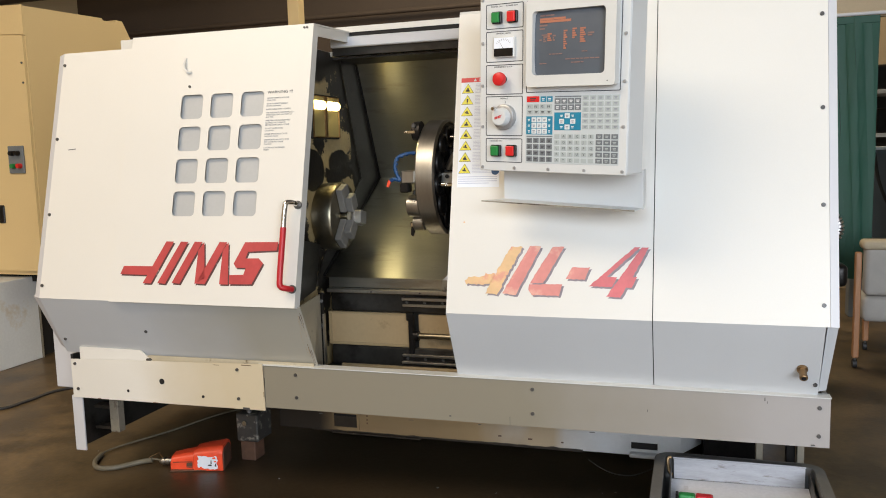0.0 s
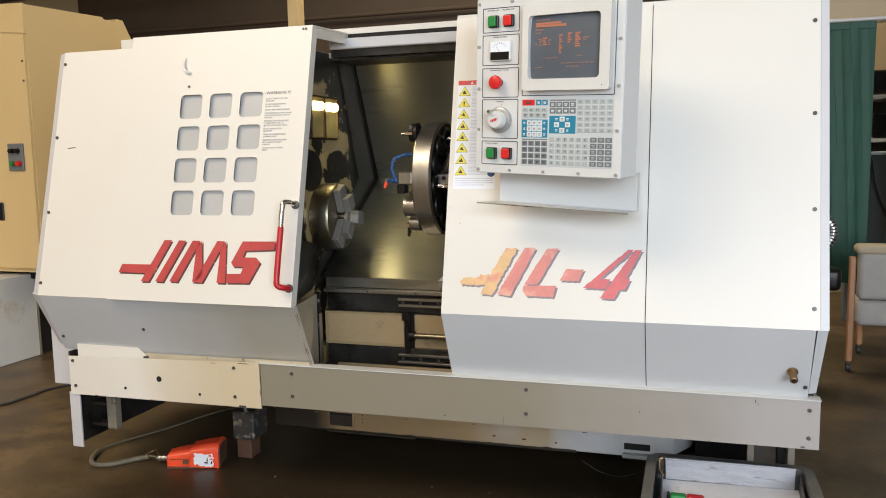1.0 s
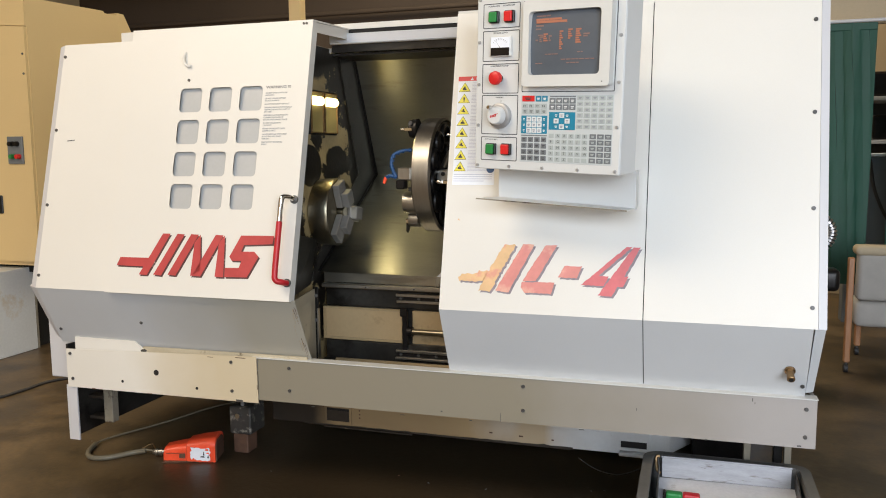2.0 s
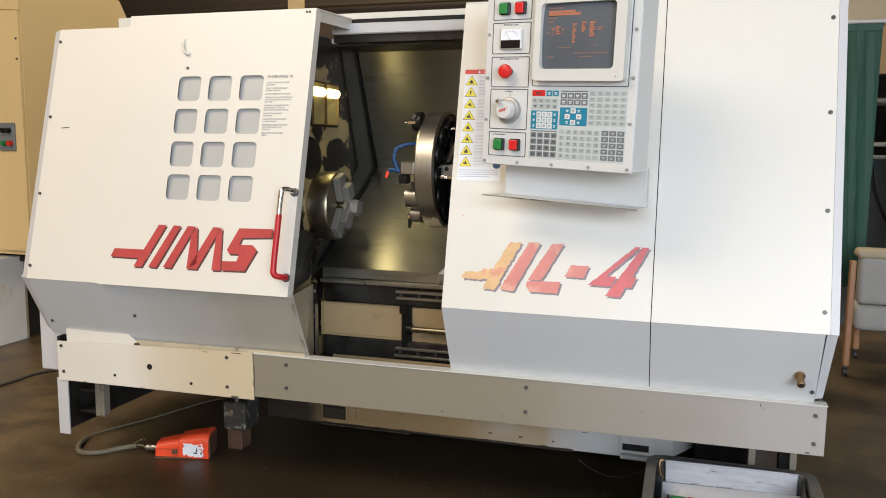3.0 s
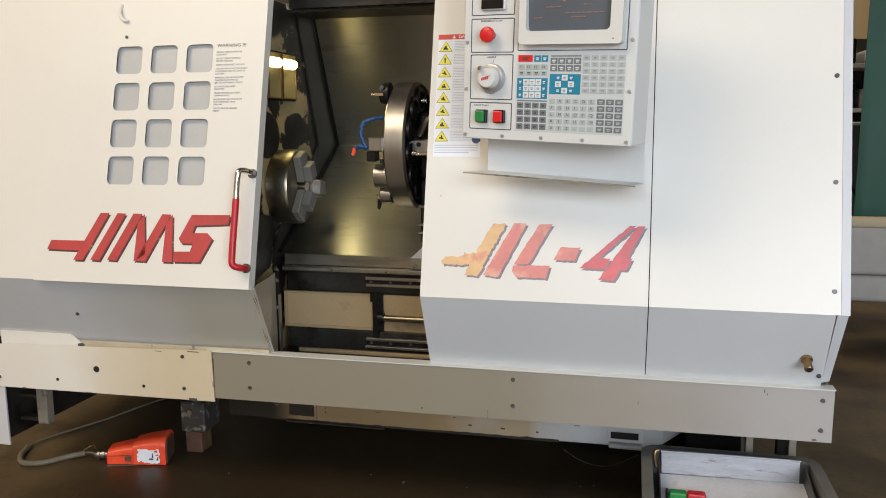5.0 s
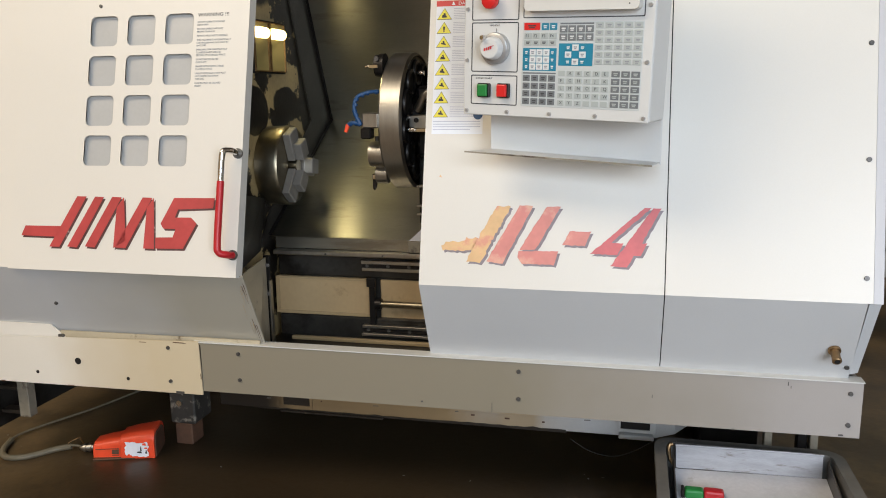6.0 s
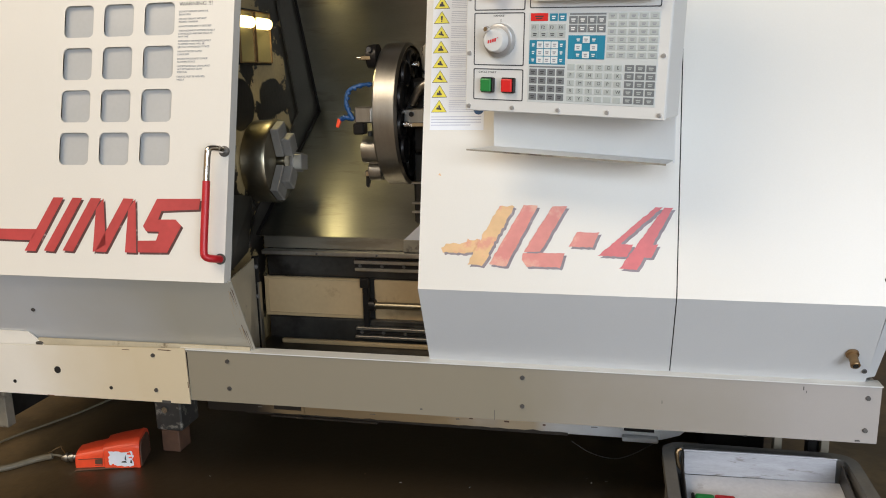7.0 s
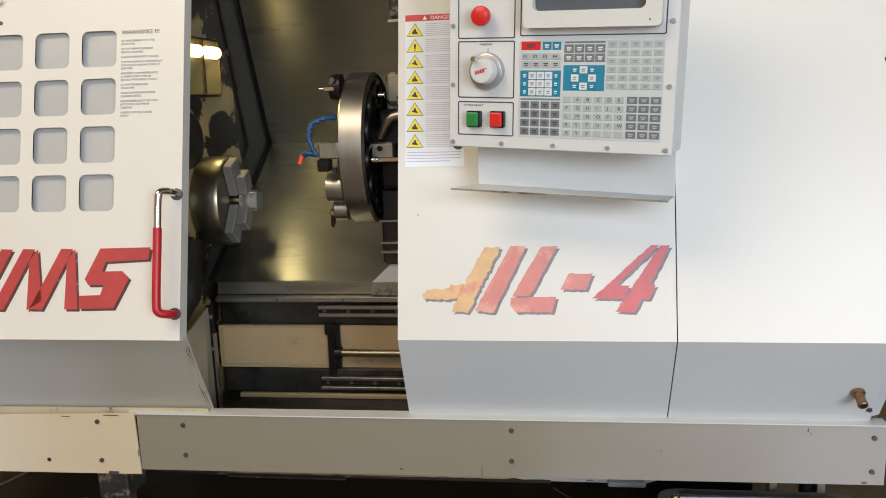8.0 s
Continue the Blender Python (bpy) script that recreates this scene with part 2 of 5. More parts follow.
CHIPPED = material("chipped_black_casting", (0.06, 0.055, 0.048), 0.5, 0.2, vary=0.3, scale=18, dirt=(0.30, 0.27, 0.22), dirt_at=0.54, dirt_scale=26, bump=0.05)
RUBBER = material("black_rubber", (0.03, 0.028, 0.027), 0.6, vary=0.2)
CABLE = material("grey_green_cable", (0.17, 0.15, 0.105), 0.5, vary=0.15, scale=30)
TOTE = material("grey_plastic_tote", (0.15, 0.145, 0.135), 0.5, vary=0.25, scale=8, dirt=(0.22, 0.19, 0.14), dirt_at=0.6, dirt_scale=14, bump=0.03)
GALV = material("scratched_sheet_steel", (0.38, 0.375, 0.39), 0.40, 0.12, vary=0.22, scale=8, fine=70, stretch=(1, 6, 6), bump=0.03, dirt=(0.17, 0.145, 0.12), dirt_at=0.58, dirt_scale=9)
# Same tray sheet, made paler: the base's reflected brightness is in the colour.
TRAY_BASE = material("bright_lit_sheet_steel", (0.80, 0.795, 0.82), 0.32, 0.15, vary=0.16, scale=7, fine=80, bump=0.02, dirt=(0.40, 0.37, 0.35), dirt_at=0.64, dirt_scale=6)
BRASS = material("brass", (0.33, 0.215, 0.11), 0.45, 1.0, vary=0.2, scale=60)
HOSE = material("blue_hose", (0.008, 0.06, 0.18), 0.4, vary=0.2, scale=60)
SILVER = material("silver_duct", (0.55, 0.55, 0.55), 0.3, 1.0, vary=0.15, scale=30)
RUST = material("rusty_block", (0.12, 0.06, 0.035), 0.7, vary=0.4, scale=20, bump=0.05)
WHITEWALL = material("stained_white_sheet", (0.70, 0.72, 0.72), 0.6, vary=0.12, scale=2, dirt=(0.58, 0.48, 0.32), dirt_at=0.60, dirt_scale=2)
# Grey-blue base carries the hazy reflection on the glass.
SCREEN = material("dark_crt_glass", (0.105, 0.12, 0.14), 0.16, vary=0.1, bump=0.0)
AMBER = glow("amber_phosphor", (0.80, 0.20, 0.05), 0.42, (0.18, 0.10, 0.08))
AMBER_DIM = glow("dim_amber_phosphor", (0.70, 0.20, 0.10), 0.16, (0.16, 0.12, 0.11))
LAMP_PANE = glow("lit_lamp_pane", (0.80, 0.62, 0.16), 0.08, (0.12, 0.10, 0.05))
LAMP_GLOW = glow("work_lamp_glass", (1.0, 0.78, 0.30), 6.0)


# ---- building helpers ----
def empty(name, at=(0, 0, 0), m=None):
    ob = new(name)
    ob.matrix_world = m if m else Matrix.Translation(at)
    return ob


def part(name, bm, mat, parent, label="", smooth=False):
    me = bpy.data.meshes.new(name)
    bmesh.ops.recalc_face_normals(bm, faces=bm.faces[:])
    bm.to_mesh(me)
    bm.free()
    me.materials.append(mat)
    if smooth:
        for p in me.polygons:
            p.use_smooth = True
        me.set_sharp_from_angle(angle=radians(35))
    ob = new(name, me)
    ob.parent = parent
    if parent:
        w = Matrix.Identity(4)
        chain = parent
        w = chain.matrix_basis.copy()
        while chain.parent:
            chain = chain.parent
            w = chain.matrix_basis @ w
        ob.matrix_basis = Matrix.Identity(4) if chain.get("local") else w.inverted()
    if label:
        tagged(ob, label)
    return ob


def thing(name, label, category, at=(0, 0, 0), group="", kind="", m=None, local=False):
    ob = empty(name, at, m)
    if local:
        ob["local"] = 1
    return tagged(ob, label, category, group, kind)


def solo(name, bm, mat, label="", category="", kind="", smooth=False):
    return tagged(part(name, bm, mat, None, smooth=smooth), label, category, kind=kind)


def box(bm, lo, hi, bevel=0.0, m=None, seg=1):
    lo, hi = Vector(lo), Vector(hi)
    r = bmesh.ops.create_cube(bm, size=1.0, matrix=Matrix.Translation((lo + hi) / 2) @ Matrix.Diagonal((*(hi - lo), 1)))
    vs = r["verts"]
    if bevel:
        es = list({e for v in vs for e in v.link_edges})
        rb = bmesh.ops.bevel(bm, geom=es, offset=bevel, segments=seg, affect="EDGES", profile=0.5)
        vs = list({v for f in rb["faces"] for v in f.verts} | {v for v in vs if v.is_valid})
    if m:
        bmesh.ops.transform(bm, matrix=m, verts=vs)
    return bm


def B(lo, hi, bevel=0.0, m=None, seg=1):
    return box(bmesh.new(), lo, hi, bevel, m, seg)


def rod(bm, a, b, r, r2=None, seg=20):
    a, b = Vector(a), Vector(b)
    d = b - a
    m = Matrix.Translation((a + b) / 2) @ d.to_track_quat("Z", "Y").to_matrix().to_4x4()
    bmesh.ops.create_cone(bm, cap_ends=True, segments=seg, radius1=r, radius2=r if r2 is None else r2, depth=d.length, matrix=m)
    return bm


def R(a, b, r, r2=None, seg=20):
    return rod(bmesh.new(), a, b, r, r2, seg)


def lathe_shape(bm, rings, axis="X", centre=(0, 0, 0), seg=40):
    """A solid of revolution about an axis through centre: rings of (along, radius)."""
    loops = []
    for s, r in rings:
        loop = []
        for i in range(seg):
            a = 2 * math.pi * i / seg
            c, d = r * math.cos(a), r * math.sin(a)
            v = (s, c, d) if axis == "X" else (c, s, d) if axis == "Y" else (c, d, s)
            loop.append(bm.verts.new(Vector(v) + Vector(centre)))
        loops.append(loop)
    for p, q in zip(loops, loops[1:]):
        for i in range(seg):
            bm.faces.new((p[i], p[(i + 1) % seg], q[(i + 1) % seg], q[i]))
    bm.faces.new(loops[0])
    bm.faces.new(loops[-1])
    return bm


def tube(bm, pts, r, seg=10):
    """A round bar swept along points, smoothed by a Catmull-Rom curve."""
    P = [Vector(p) for p in pts]
    P = [2 * P[0] - P[1]] + P + [2 * P[-1] - P[-2]]
    path = []
    for i in range(1, len(P) - 2):
        for k in range(8):
            t = k / 8
            a, b, c, d = P[i - 1], P[i], P[i + 1], P[i + 2]
            path.append(0.5 * (2 * b + (c - a) * t + (2 * a - 5 * b + 4 * c - d) * t * t + (3 * b - a - 3 * c + d) * t ** 3))
    path.append(P[-2])
    loops, up = [], None
    for i, p in enumerate(path):
        d = (path[min(i + 1, len(path) - 1)] - path[max(i - 1, 0)]).normalized()
        if up is None:
            up = d.orthogonal().normalized()
        up = (up - d * up.dot(d)).normalized()
        side = d.cross(up)
        loops.append([bm.verts.new(p + r * (math.cos(2 * math.pi * j / seg) * up + math.sin(2 * math.pi * j / seg) * side)) for j in range(seg)])
    for p, q in zip(loops, loops[1:]):
        for i in range(seg):
            bm.faces.new((p[i], p[(i + 1) % seg], q[(i + 1) % seg], q[i]))
    bm.faces.new(loops[0])
    bm.faces.new(loops[-1])
    return bm


def prism(bm, pts, extrude):
    """A closed solid: the polygon pts pushed along the vector extrude."""
    e = Vector(extrude)
    a = [bm.verts.new(Vector(p)) for p in pts]
    b = [bm.verts.new(Vector(p) + e) for p in pts]
    bm.faces.new(a)
    bm.faces.new(b[::-1])
    k = len(pts)
    for i in range(k):
        bm.faces.new((a[i], a[(i + 1) % k], b[(i + 1) % k], b[i]))
    return bm


def sheet(x0, x1, profile, thick=0.004, bm=None):
    """Folded sheet metal: a profile of (y, z) from top to bottom, its thickness inwards, from x0 to x1."""
    bm = bm or bmesh.new()
    norms = []
    for i, (y, z) in enumerate(profile):
        acc = Vector((0, 0))
        for j in (i - 1, i):
            if 0 <= j < len(profile) - 1:
                d = Vector((profile[j + 1][0] - y, profile[j + 1][1] - z)) if j == i else Vector((y - profile[j][0], z - profile[j][1]))
                d.normalize()
                acc += Vector((-d.y, d.x))
        norms.append(acc.normalized())
    inner = [(y + n.x * thick, z + n.y * thick) for (y, z), n in zip(profile, norms)]
    poly = [(x0, y, z) for y, z in profile] + [(x0, y, z) for y, z in reversed(inner)]
    return prism(bm, poly, (x1 - x0, 0, 0))


# ---- planes of the machine's front ----
KZ, KY, SL, LW = 0.704, -0.096, 0.248, 0.495
UN = Vector((0, -1, SL)).normalized()
LN = Vector((0, -1, -LW)).normalized()
UT = Vector((0, SL, 1)).normalized()


def up(x, z, d=0.0):
    """A point of the leaning upper front, d metres proud of it."""
    return Vector((x, KY + SL * (z - KZ), z)) + UN * d


def low(x, z, d=0.0):
    return Vector((x, KY + LW * (KZ - z), z)) + LN * d


def on_front(x, z, d=0.0):
    """A frame on the upper front: its X to the right, Y up the panel, Z outwards."""
    m = Matrix(((1, 0, 0), (0, UT.y, UN.y), (0, UT.z, UN.z))).to_4x4()
    m.translation = up(x, z, d)
    return m


def plate(bm, m, pts, thick, lift=0.0):
    """A flat plate in the frame m: polygon pts (x, y), from lift to lift + thick."""
    return prism(bm, [m @ Vector((x, y, lift)) for x, y in pts], (m.to_3x3() @ Vector((0, 0, 1))) * thick)


def rounded(x0, y0, x1, y1, r, k=4):
    pts = []
    for cx, cy, a0 in ((x1 - r, y1 - r, 0), (x0 + r, y1 - r, 90), (x0 + r, y0 + r, 180), (x1 - r, y0 + r, 270)):
        pts += [(cx + r * math.cos(radians(a0 + 90 * i / k)), cy + r * math.sin(radians(a0 + 90 * i / k))) for i in range(k + 1)]
    return pts


def bolt(parent, p, n, r=0.0072, mat=None, name="bolt"):
    p, n = Vector(p), Vector(n).normalized()
    bm = R(p - n * 0.002, p + n * 0.0045, r, r * 0.86, 14)
    rod(bm, p + n * 0.0045, p + n * 0.0052, r * 0.5, None, 6)
    return part(name, bm, mat or BOLT, parent)


def ring_frame(bm, m, outer, inner, thick):
    """A flat ring between two outlines of the same number of points."""
    o0 = [bm.verts.new(m @ Vector((x, y, 0))) for x, y in outer]
    i0 = [bm.verts.new(m @ Vector((x, y, 0))) for x, y in inner]
    o1 = [bm.verts.new(m @ Vector((x, y, thick))) for x, y in outer]
    i1 = [bm.verts.new(m @ Vector((x, y, thick))) for x, y in inner]
    k = len(outer)
    for i in range(k):
        j = (i + 1) % k
        for a, b in ((o0, o1), (i1, i0), (o1, i1), (i0, o0)):
            bm.faces.new((a[i], a[j], b[j], b[i]))
    return bm


def text_mesh(name, body, size, m, mat, parent, label="", width=None):
    cu = bpy.data.curves.new(name, "FONT")
    cu.body, cu.size, cu.extrude = body, size, 0.0003
    ob = bpy.data.objects.new(name, cu)
    scene.collection.objects.link(ob)
    bpy.context.view_layer.update()
    me = bpy.data.meshes.new_from_object(ob.evaluated_get(bpy.context.evaluated_depsgraph_get()))
    bpy.data.objects.remove(ob)
    bpy.data.curves.remove(cu)
    bm = bmesh.new()
    bm.from_mesh(me)
    bpy.data.meshes.remove(me)
    if width:
        xs = [v.co.x for v in bm.verts]
        s = width / max(1e-6, max(xs) - min(xs))
        bmesh.ops.scale(bm, vec=(s, 1, 1), verts=bm.verts[:])
    bmesh.ops.transform(bm, matrix=m, verts=bm.verts[:])
    return part(name, bm, mat, parent, label)


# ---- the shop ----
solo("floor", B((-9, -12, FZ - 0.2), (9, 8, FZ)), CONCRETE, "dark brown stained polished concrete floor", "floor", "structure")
solo("ceiling", B((-8.2, -6.3, 5.0), (8.2, 7.2, 5.2)), BROWN, "dark brown underside of the shop roof", "ceiling", "structure")
solo("wall_north", B((-8.2, 7.0, FZ), (8.2, 7.2, 5.0)), BROWN, "dark brown clad back wall", "wall", "structure")
solo("wall_west", B((-8.2, -6.1, FZ), (-8.0, 7.0, 5.0)), BEIGE_WALL, "beige plaster side wall", "wall", "structure")
solo("wall_east", B((8.0, -6.1, FZ), (8.2, 7.0, 5.0)), BEIGE_WALL, "beige plaster side wall", "wall", "structure")
bm = B((-8.2, -6.3, FZ), (-0.6, -6.1, 5.0))
box(bm, (-0.6, -6.3, FZ), (1.4, -6.1, 2.15))
box(bm, (-0.6, -6.3, 3.75), (1.4, -6.1, 5.0))
box(bm, (1.4, -6.3, FZ), (1.75, -6.1, 5.0))
box(bm, (5.65, -6.3, FZ), (8.2, -6.1, 5.0))
box(bm, (1.75, -6.3, 3.30), (5.65, -6.1, 5.0))
box(bm, (1.75, -6.3, FZ), (5.65, -6.1, 0.70))
solo("wall_south", bm, BEIGE_WALL, "beige wall with one wide and one high open window", "wall", "structure")
# Unseen frames added round both roof lamps; the ceiling has no openings.
for i, (x, y, w, d) in enumerate(((-3.1, -3.5, 4.2, 2.6), (-1.0, 4.3, 6.0, 1.8))):
    bm = ring_frame(bmesh.new(), Matrix.Translation((x, y, 4.94)), [(w / 2 + .1, d / 2 + .1), (-w / 2 - .1, d / 2 + .1), (-w / 2 - .1, -d / 2 - .1), (w / 2 + .1, -d / 2 - .1)], [(w / 2, d / 2), (-w / 2, d / 2), (-w / 2, -d / 2), (w / 2, -d / 2)], 0.06)
    solo("window_%d" % (i + 1), bm, PALE, "added pale frame round a roof lamp", "window", "structure")
# partition with the curtains
solo("wall_partition", B((1.3, 3.62, 2.16), (7.9, 3.74, 5.0)), BEIGE_WALL, "beige partition wall above the curtains", "wall", "structure")
solo("trim", B((1.3, 3.56, 2.12), (7.9, 3.62, 2.165), 0.004), BEIGE_WALL, "pale ledge under the partition wall", "trim", "structure")
solo("wall_store", B((1.2, 5.6, FZ), (7.9, 5.7, 5.0)), BEIGE_WALL, "beige wall behind the curtains", "wall", "structure")


def curtain(x0, x1, label):
    ob = thing("curtain", label, "curtain", (x0, 3.5, FZ), group="curtains on the rail")
    bm = bmesh.new()
    cols = 90
    rows = []
    for side in (0, 0.004):
        grid = []
        for k in range(9):
            z = 0.30 + (2.12 - 0.30) * k / 8
            line = []
            for i in range(cols + 1):
                u = i / cols
                x = x0 + (x1 - x0) * u + 0.012 * math.sin(k * 1.7 + i)
                y = 3.5 + 0.012 * math.sin(u * (x1 - x0) * 17) * (1.1 - 0.04 * k) + 0.004 * math.sin(u * 41 + k * 0.4) + side
                line.append(bm.verts.new((x if 0 < i < cols else (x0 if i == 0 else x1), y, z)))
            grid.append(line)
        rows.append(grid)
    for grid in rows:
        for a, b in zip(grid, grid[1:]):
            for i in range(cols):
                bm.faces.new((a[i], a[i + 1], b[i + 1], b[i]))
    f, g = rows
    for k in range(8):
        for c in (0, cols):
            bm.faces.new((f[k][c], f[k + 1][c], g[k + 1][c], g[k][c]))
    part("panel", bm, CURTAIN, ob, smooth=True)
    part("hem", B((x0, 3.49, 2.07), (x1, 3.515, 2.12), 0.003), CURTAIN, ob)
    return ob


curtain(0.95, 1.735, "dark green vinyl curtain hanging from a rail")
curtain(1.855, 3.4, "dark green vinyl curtain with one dark vertical fold")

rail = thing("curtain_rail", "pale metal curtain rail on the partition", "rail", (1.3, 3.5, 2.13))
part("bar", R((0.9, 3.5, 2.135), (3.5, 3.5, 2.135), 0.012), PALE, rail)
for x in (1.35, 1.81, 2.6, 3.4):
    part("bracket", B((x - 0.012, 3.5, 2.128), (x + 0.012, 3.6, 2.142), 0.002), PALE, rail)

# shelf seen in the gap between the curtains
rack = thing("storage_rack", "dark metal storage rack with clutter behind the curtains", "rack", (2.1, 4.6, FZ))
for x in (1.85, 2.75):
    for y in (4.4, 4.85):
        part("post", B((x - 0.02, y - 0.02, FZ), (x + 0.02, y + 0.02, 1.96), 0.002), BLACK, rack)
for z in (0.35, 0.95, 1.30, 1.64):
    part("shelf", B((1.83, 4.38, z), (2.77, 4.87, z + 0.03), 0.003), PALE, rack)
for i, (x, z, w, h, mt) in enumerate(((1.95, 1.67, 0.16, 0.2, BLACK), (2.16, 1.67, 0.14, 0.11, PALE), (2.5, 1.67, 0.2, 0.20, BLACK), (1.98, 1.33, 0.12, 0.20, BLACK), (2.14, 1.33, 0.14, 0.15, PALE), (2.1, 0.38, 0.4, 0.3, BLACK))):
    solo("tool_box" if i % 2 else "machine_vise", B((x - w / 2, 4.45, z), (x + w / 2, 4.75, z + h), 0.02, seg=2), mt, "grimy tooling stored on the rack shelf", "tooling")

part("back_board", B((1.80, 4.88, 0.30), (2.80, 4.90, 1.90), 0.003), RUBBER, rack)

locker = thing("grey_locker", "dark blue-grey steel locker behind the curtains", "locker", (2.1, 4.25, FZ))
part("body", B((1.72, 4.20, FZ), (2.70, 4.34, 1.20), 0.006), KEYG, locker)
part("top_strip", B((1.72, 4.185, 1.20), (2.70, 4.34, 1.225), 0.003), PAPER, locker)
solo("hanging_cable", tube(bmesh.new(), [(1.86, 4.17, 1.18), (1.90, 4.16, 0.95), (1.98, 4.15, 0.75), (2.08, 4.15, 0.60), (2.2, 4.17, 0.52)], 0.012), RUBBER, "black cable hanging down the grey locker", "cable", smooth=True)

# far post and roof beam
solo("steel_post", B((-2.545, 3.1, FZ), (-2.445, 3.2, 5.0), 0.006), BEIGE, "beige painted steel post standing behind the machine", "post", "structure")
beam = thing("roof_beam", "dark brown steel roof beam", "beam", (-4, 5.4, 3.4), kind="structure")
bm = bmesh.new()
for z0, z1, d in ((3.30, 3.34, 0.10), (3.34, 3.62, 0.015), (3.62, 3.66, 0.10)):
    box(bm, (-8, 5.5 - d, z0), (1.2, 5.5 + d, z1))
part("web", bm, BROWN, beam)
pipe = thing("wall_conduit", "dark conduit along the back wall", "conduit", (0, 6.9, 3.1), kind="structure")
part("tube", R((-8, 6.9, 3.05), (1.2, 6.9, 3.05), 0.03), BROWN, pipe)

# ---- the beige machine behind ----
cab = thing("beige_machine_cabinet", "large beige painted machine cabinet with a notched top", "machine", (-4.2, 1.6, FZ))
bm = prism(bmesh.new(), [(-6.0, y, z) for y, z in ((1.622, 0.50), (1.622, 2.300), (2.36, 2.330), (2.375, 2.315), (2.50, 2.318), (2.515, 2.338), (2.585, 2.338), (2.675, 2.205), (2.72, 0.50))], (2.30, 0, 0))
part("body", bm, BEIGE, cab)
part("hood", prism(bmesh.new(), [(-6.0, 1.605, 2.26), (-3.700, 1.605, 2.112), (-3.700, 1.605, 2.306), (-6.0, 1.605, 2.36)], (0, 0.016, 0)), BEIGE, cab)
part("door", prism(bmesh.new(), [(-5.4, 1.600, 0.53), (-3.706, 1.600, 0.53), (-3.706, 1.600, 2.106), (-5.4, 1.600, 2.22)], (0, 0.021, 0)), BEIGE, cab)
for z in (1.80, 1.93):
    bolt(cab, (-3.728, 1.60, z), (0, -1, 0), 0.008)
pl = part("switch_plate", B((-3.90, 1.585, 1.20), (-3.77, 1.602, 1.385), 0.004), KEYG, cab, "dark grey switch plate")
for x, z, mt in ((-3.855, 1.335, BLACK), (-3.81, 1.335, BLACK), (-3.85, 1.25, GREENB), (-3.80, 1.25, REDB)):
    part("switch", R((x, 1.585, z), (x, 1.555, z), 0.018, 0.015), mt, pl)
part("latch", B((-4.03, 1.588, 0.86), (-3.98, 1.602, 0.985), 0.006), BLACK, cab)
# Near-black block fills the gap in place of its shade.
part("base_gap_shade", B((-6.0, 1.7, 0.44), (-3.75, 2.7, 0.50)), HOLE, cab)
part("plinth", B((-6.0, 0.70, FZ), (-3.90, 1.735, 0.475), 0.004), WHITEWALL, cab, "stained white sheet metal tank")
part("plinth_edge", B((-3.912, 1.736, FZ), (-3.896, 1.75, 0.475), 0.002), POST, cab)
# Near-black block stands in for the dark space under the cabinet.
part("plinth_shade", B((-6.0, 1.76, FZ), (-3.95, 2.6, 0.44)), HOLE, cab)

# ---- the lathe ----
lathe = thing("cnc_lathe", "large white and grey enclosed turning machine with an open sliding door", "lathe", (-0.5, 0.6, FZ))
XL, XD, XO, XS, XR = -2.057, -0.862, -0.283, 0.415, 0.937
TOPL, TOP = 1.727, 1.757


def upsheet(x0, x1, z1, thick=0.004, d=0.0, z0=KZ):
    return sheet(x0, x1, [tuple(up(0, z1, d).yz), tuple(up(0, z0, d).yz)], thick)


def lowsheet(x0, x1, z0, thick=0.004, d=0.0, z1=KZ):
    return sheet(x0, x1, [tuple(low(0, z1, d).yz), tuple(low(0, z0, d).yz)], thick)


# fixed left front, behind the door
part("left_front", upsheet(XL, -1.0, TOPL), WHITE, lathe)
part("left_apron", lowsheet(XL, XD + 0.012, 0.445), APRON, lathe, "light grey lower front sheet")
bm = bmesh.new()
prism(bm, [up(XL - 0.034, TOPL - 0.004, -0.012), up(XL - 0.034, KZ, -0.012), up(XL - 0.001, KZ, -0.001), up(XL - 0.001, TOPL, -0.001)], UN * -0.02)
part("corner_trim", bm, PALE, lathe)
bm = prism(bmesh.new(), [low(XL - 0.040, KZ, -0.012), low(XL - 0.030, 0.47, -0.012), low(XL - 0.001, 0.46, -0.001), low(XL - 0.001, KZ, -0.001)], LN * -0.02)
part("corner_trim", bm, PALE, lathe)
part("side_panel", B((-2.083, 0.17, 0.44), (-2.06, 1.6, 1.72), 0.002), PALE, lathe)
part("side_box", B((-2.245, 0.15, 0.24), (-2.086, 1.2, 0.645), 0.004), PALE, lathe, "pale grey side box")
for z in (1.675, 1.36, 1.045, 0.755):
    bolt(lathe, up(-2.048, z), UN)
bolt(lathe, low(-2.03, 0.51), LN)
bolt(lathe, low(-1.592, 0.567), LN)

# right front: two panels with a seam
part("right_front", upsheet(XO, XS - 0.0015, TOP, 0.02), WHITE, lathe)
part("right_apron", lowsheet(XO, XS - 0.0015, 0.449, 0.02), GREY, lathe, "light grey lower front sheet")
part("end_front", upsheet(XS + 0.0015, XR, TOP + 0.006, 0.004), WHITE, lathe)
part("end_apron", lowsheet(XS + 0.0015, XR - 0.012, 0.453, 0.004), GREY, lathe, "light grey lower front sheet")
part("seam", lowsheet(XS - 0.0025, XS + 0.0025, 0.452, 0.002, -0.006), HOLE, lathe)
part("seam", upsheet(XS - 0.0025, XS + 0.0025, TOP - 0.002, 0.002, -0.006), HOLE, lathe)
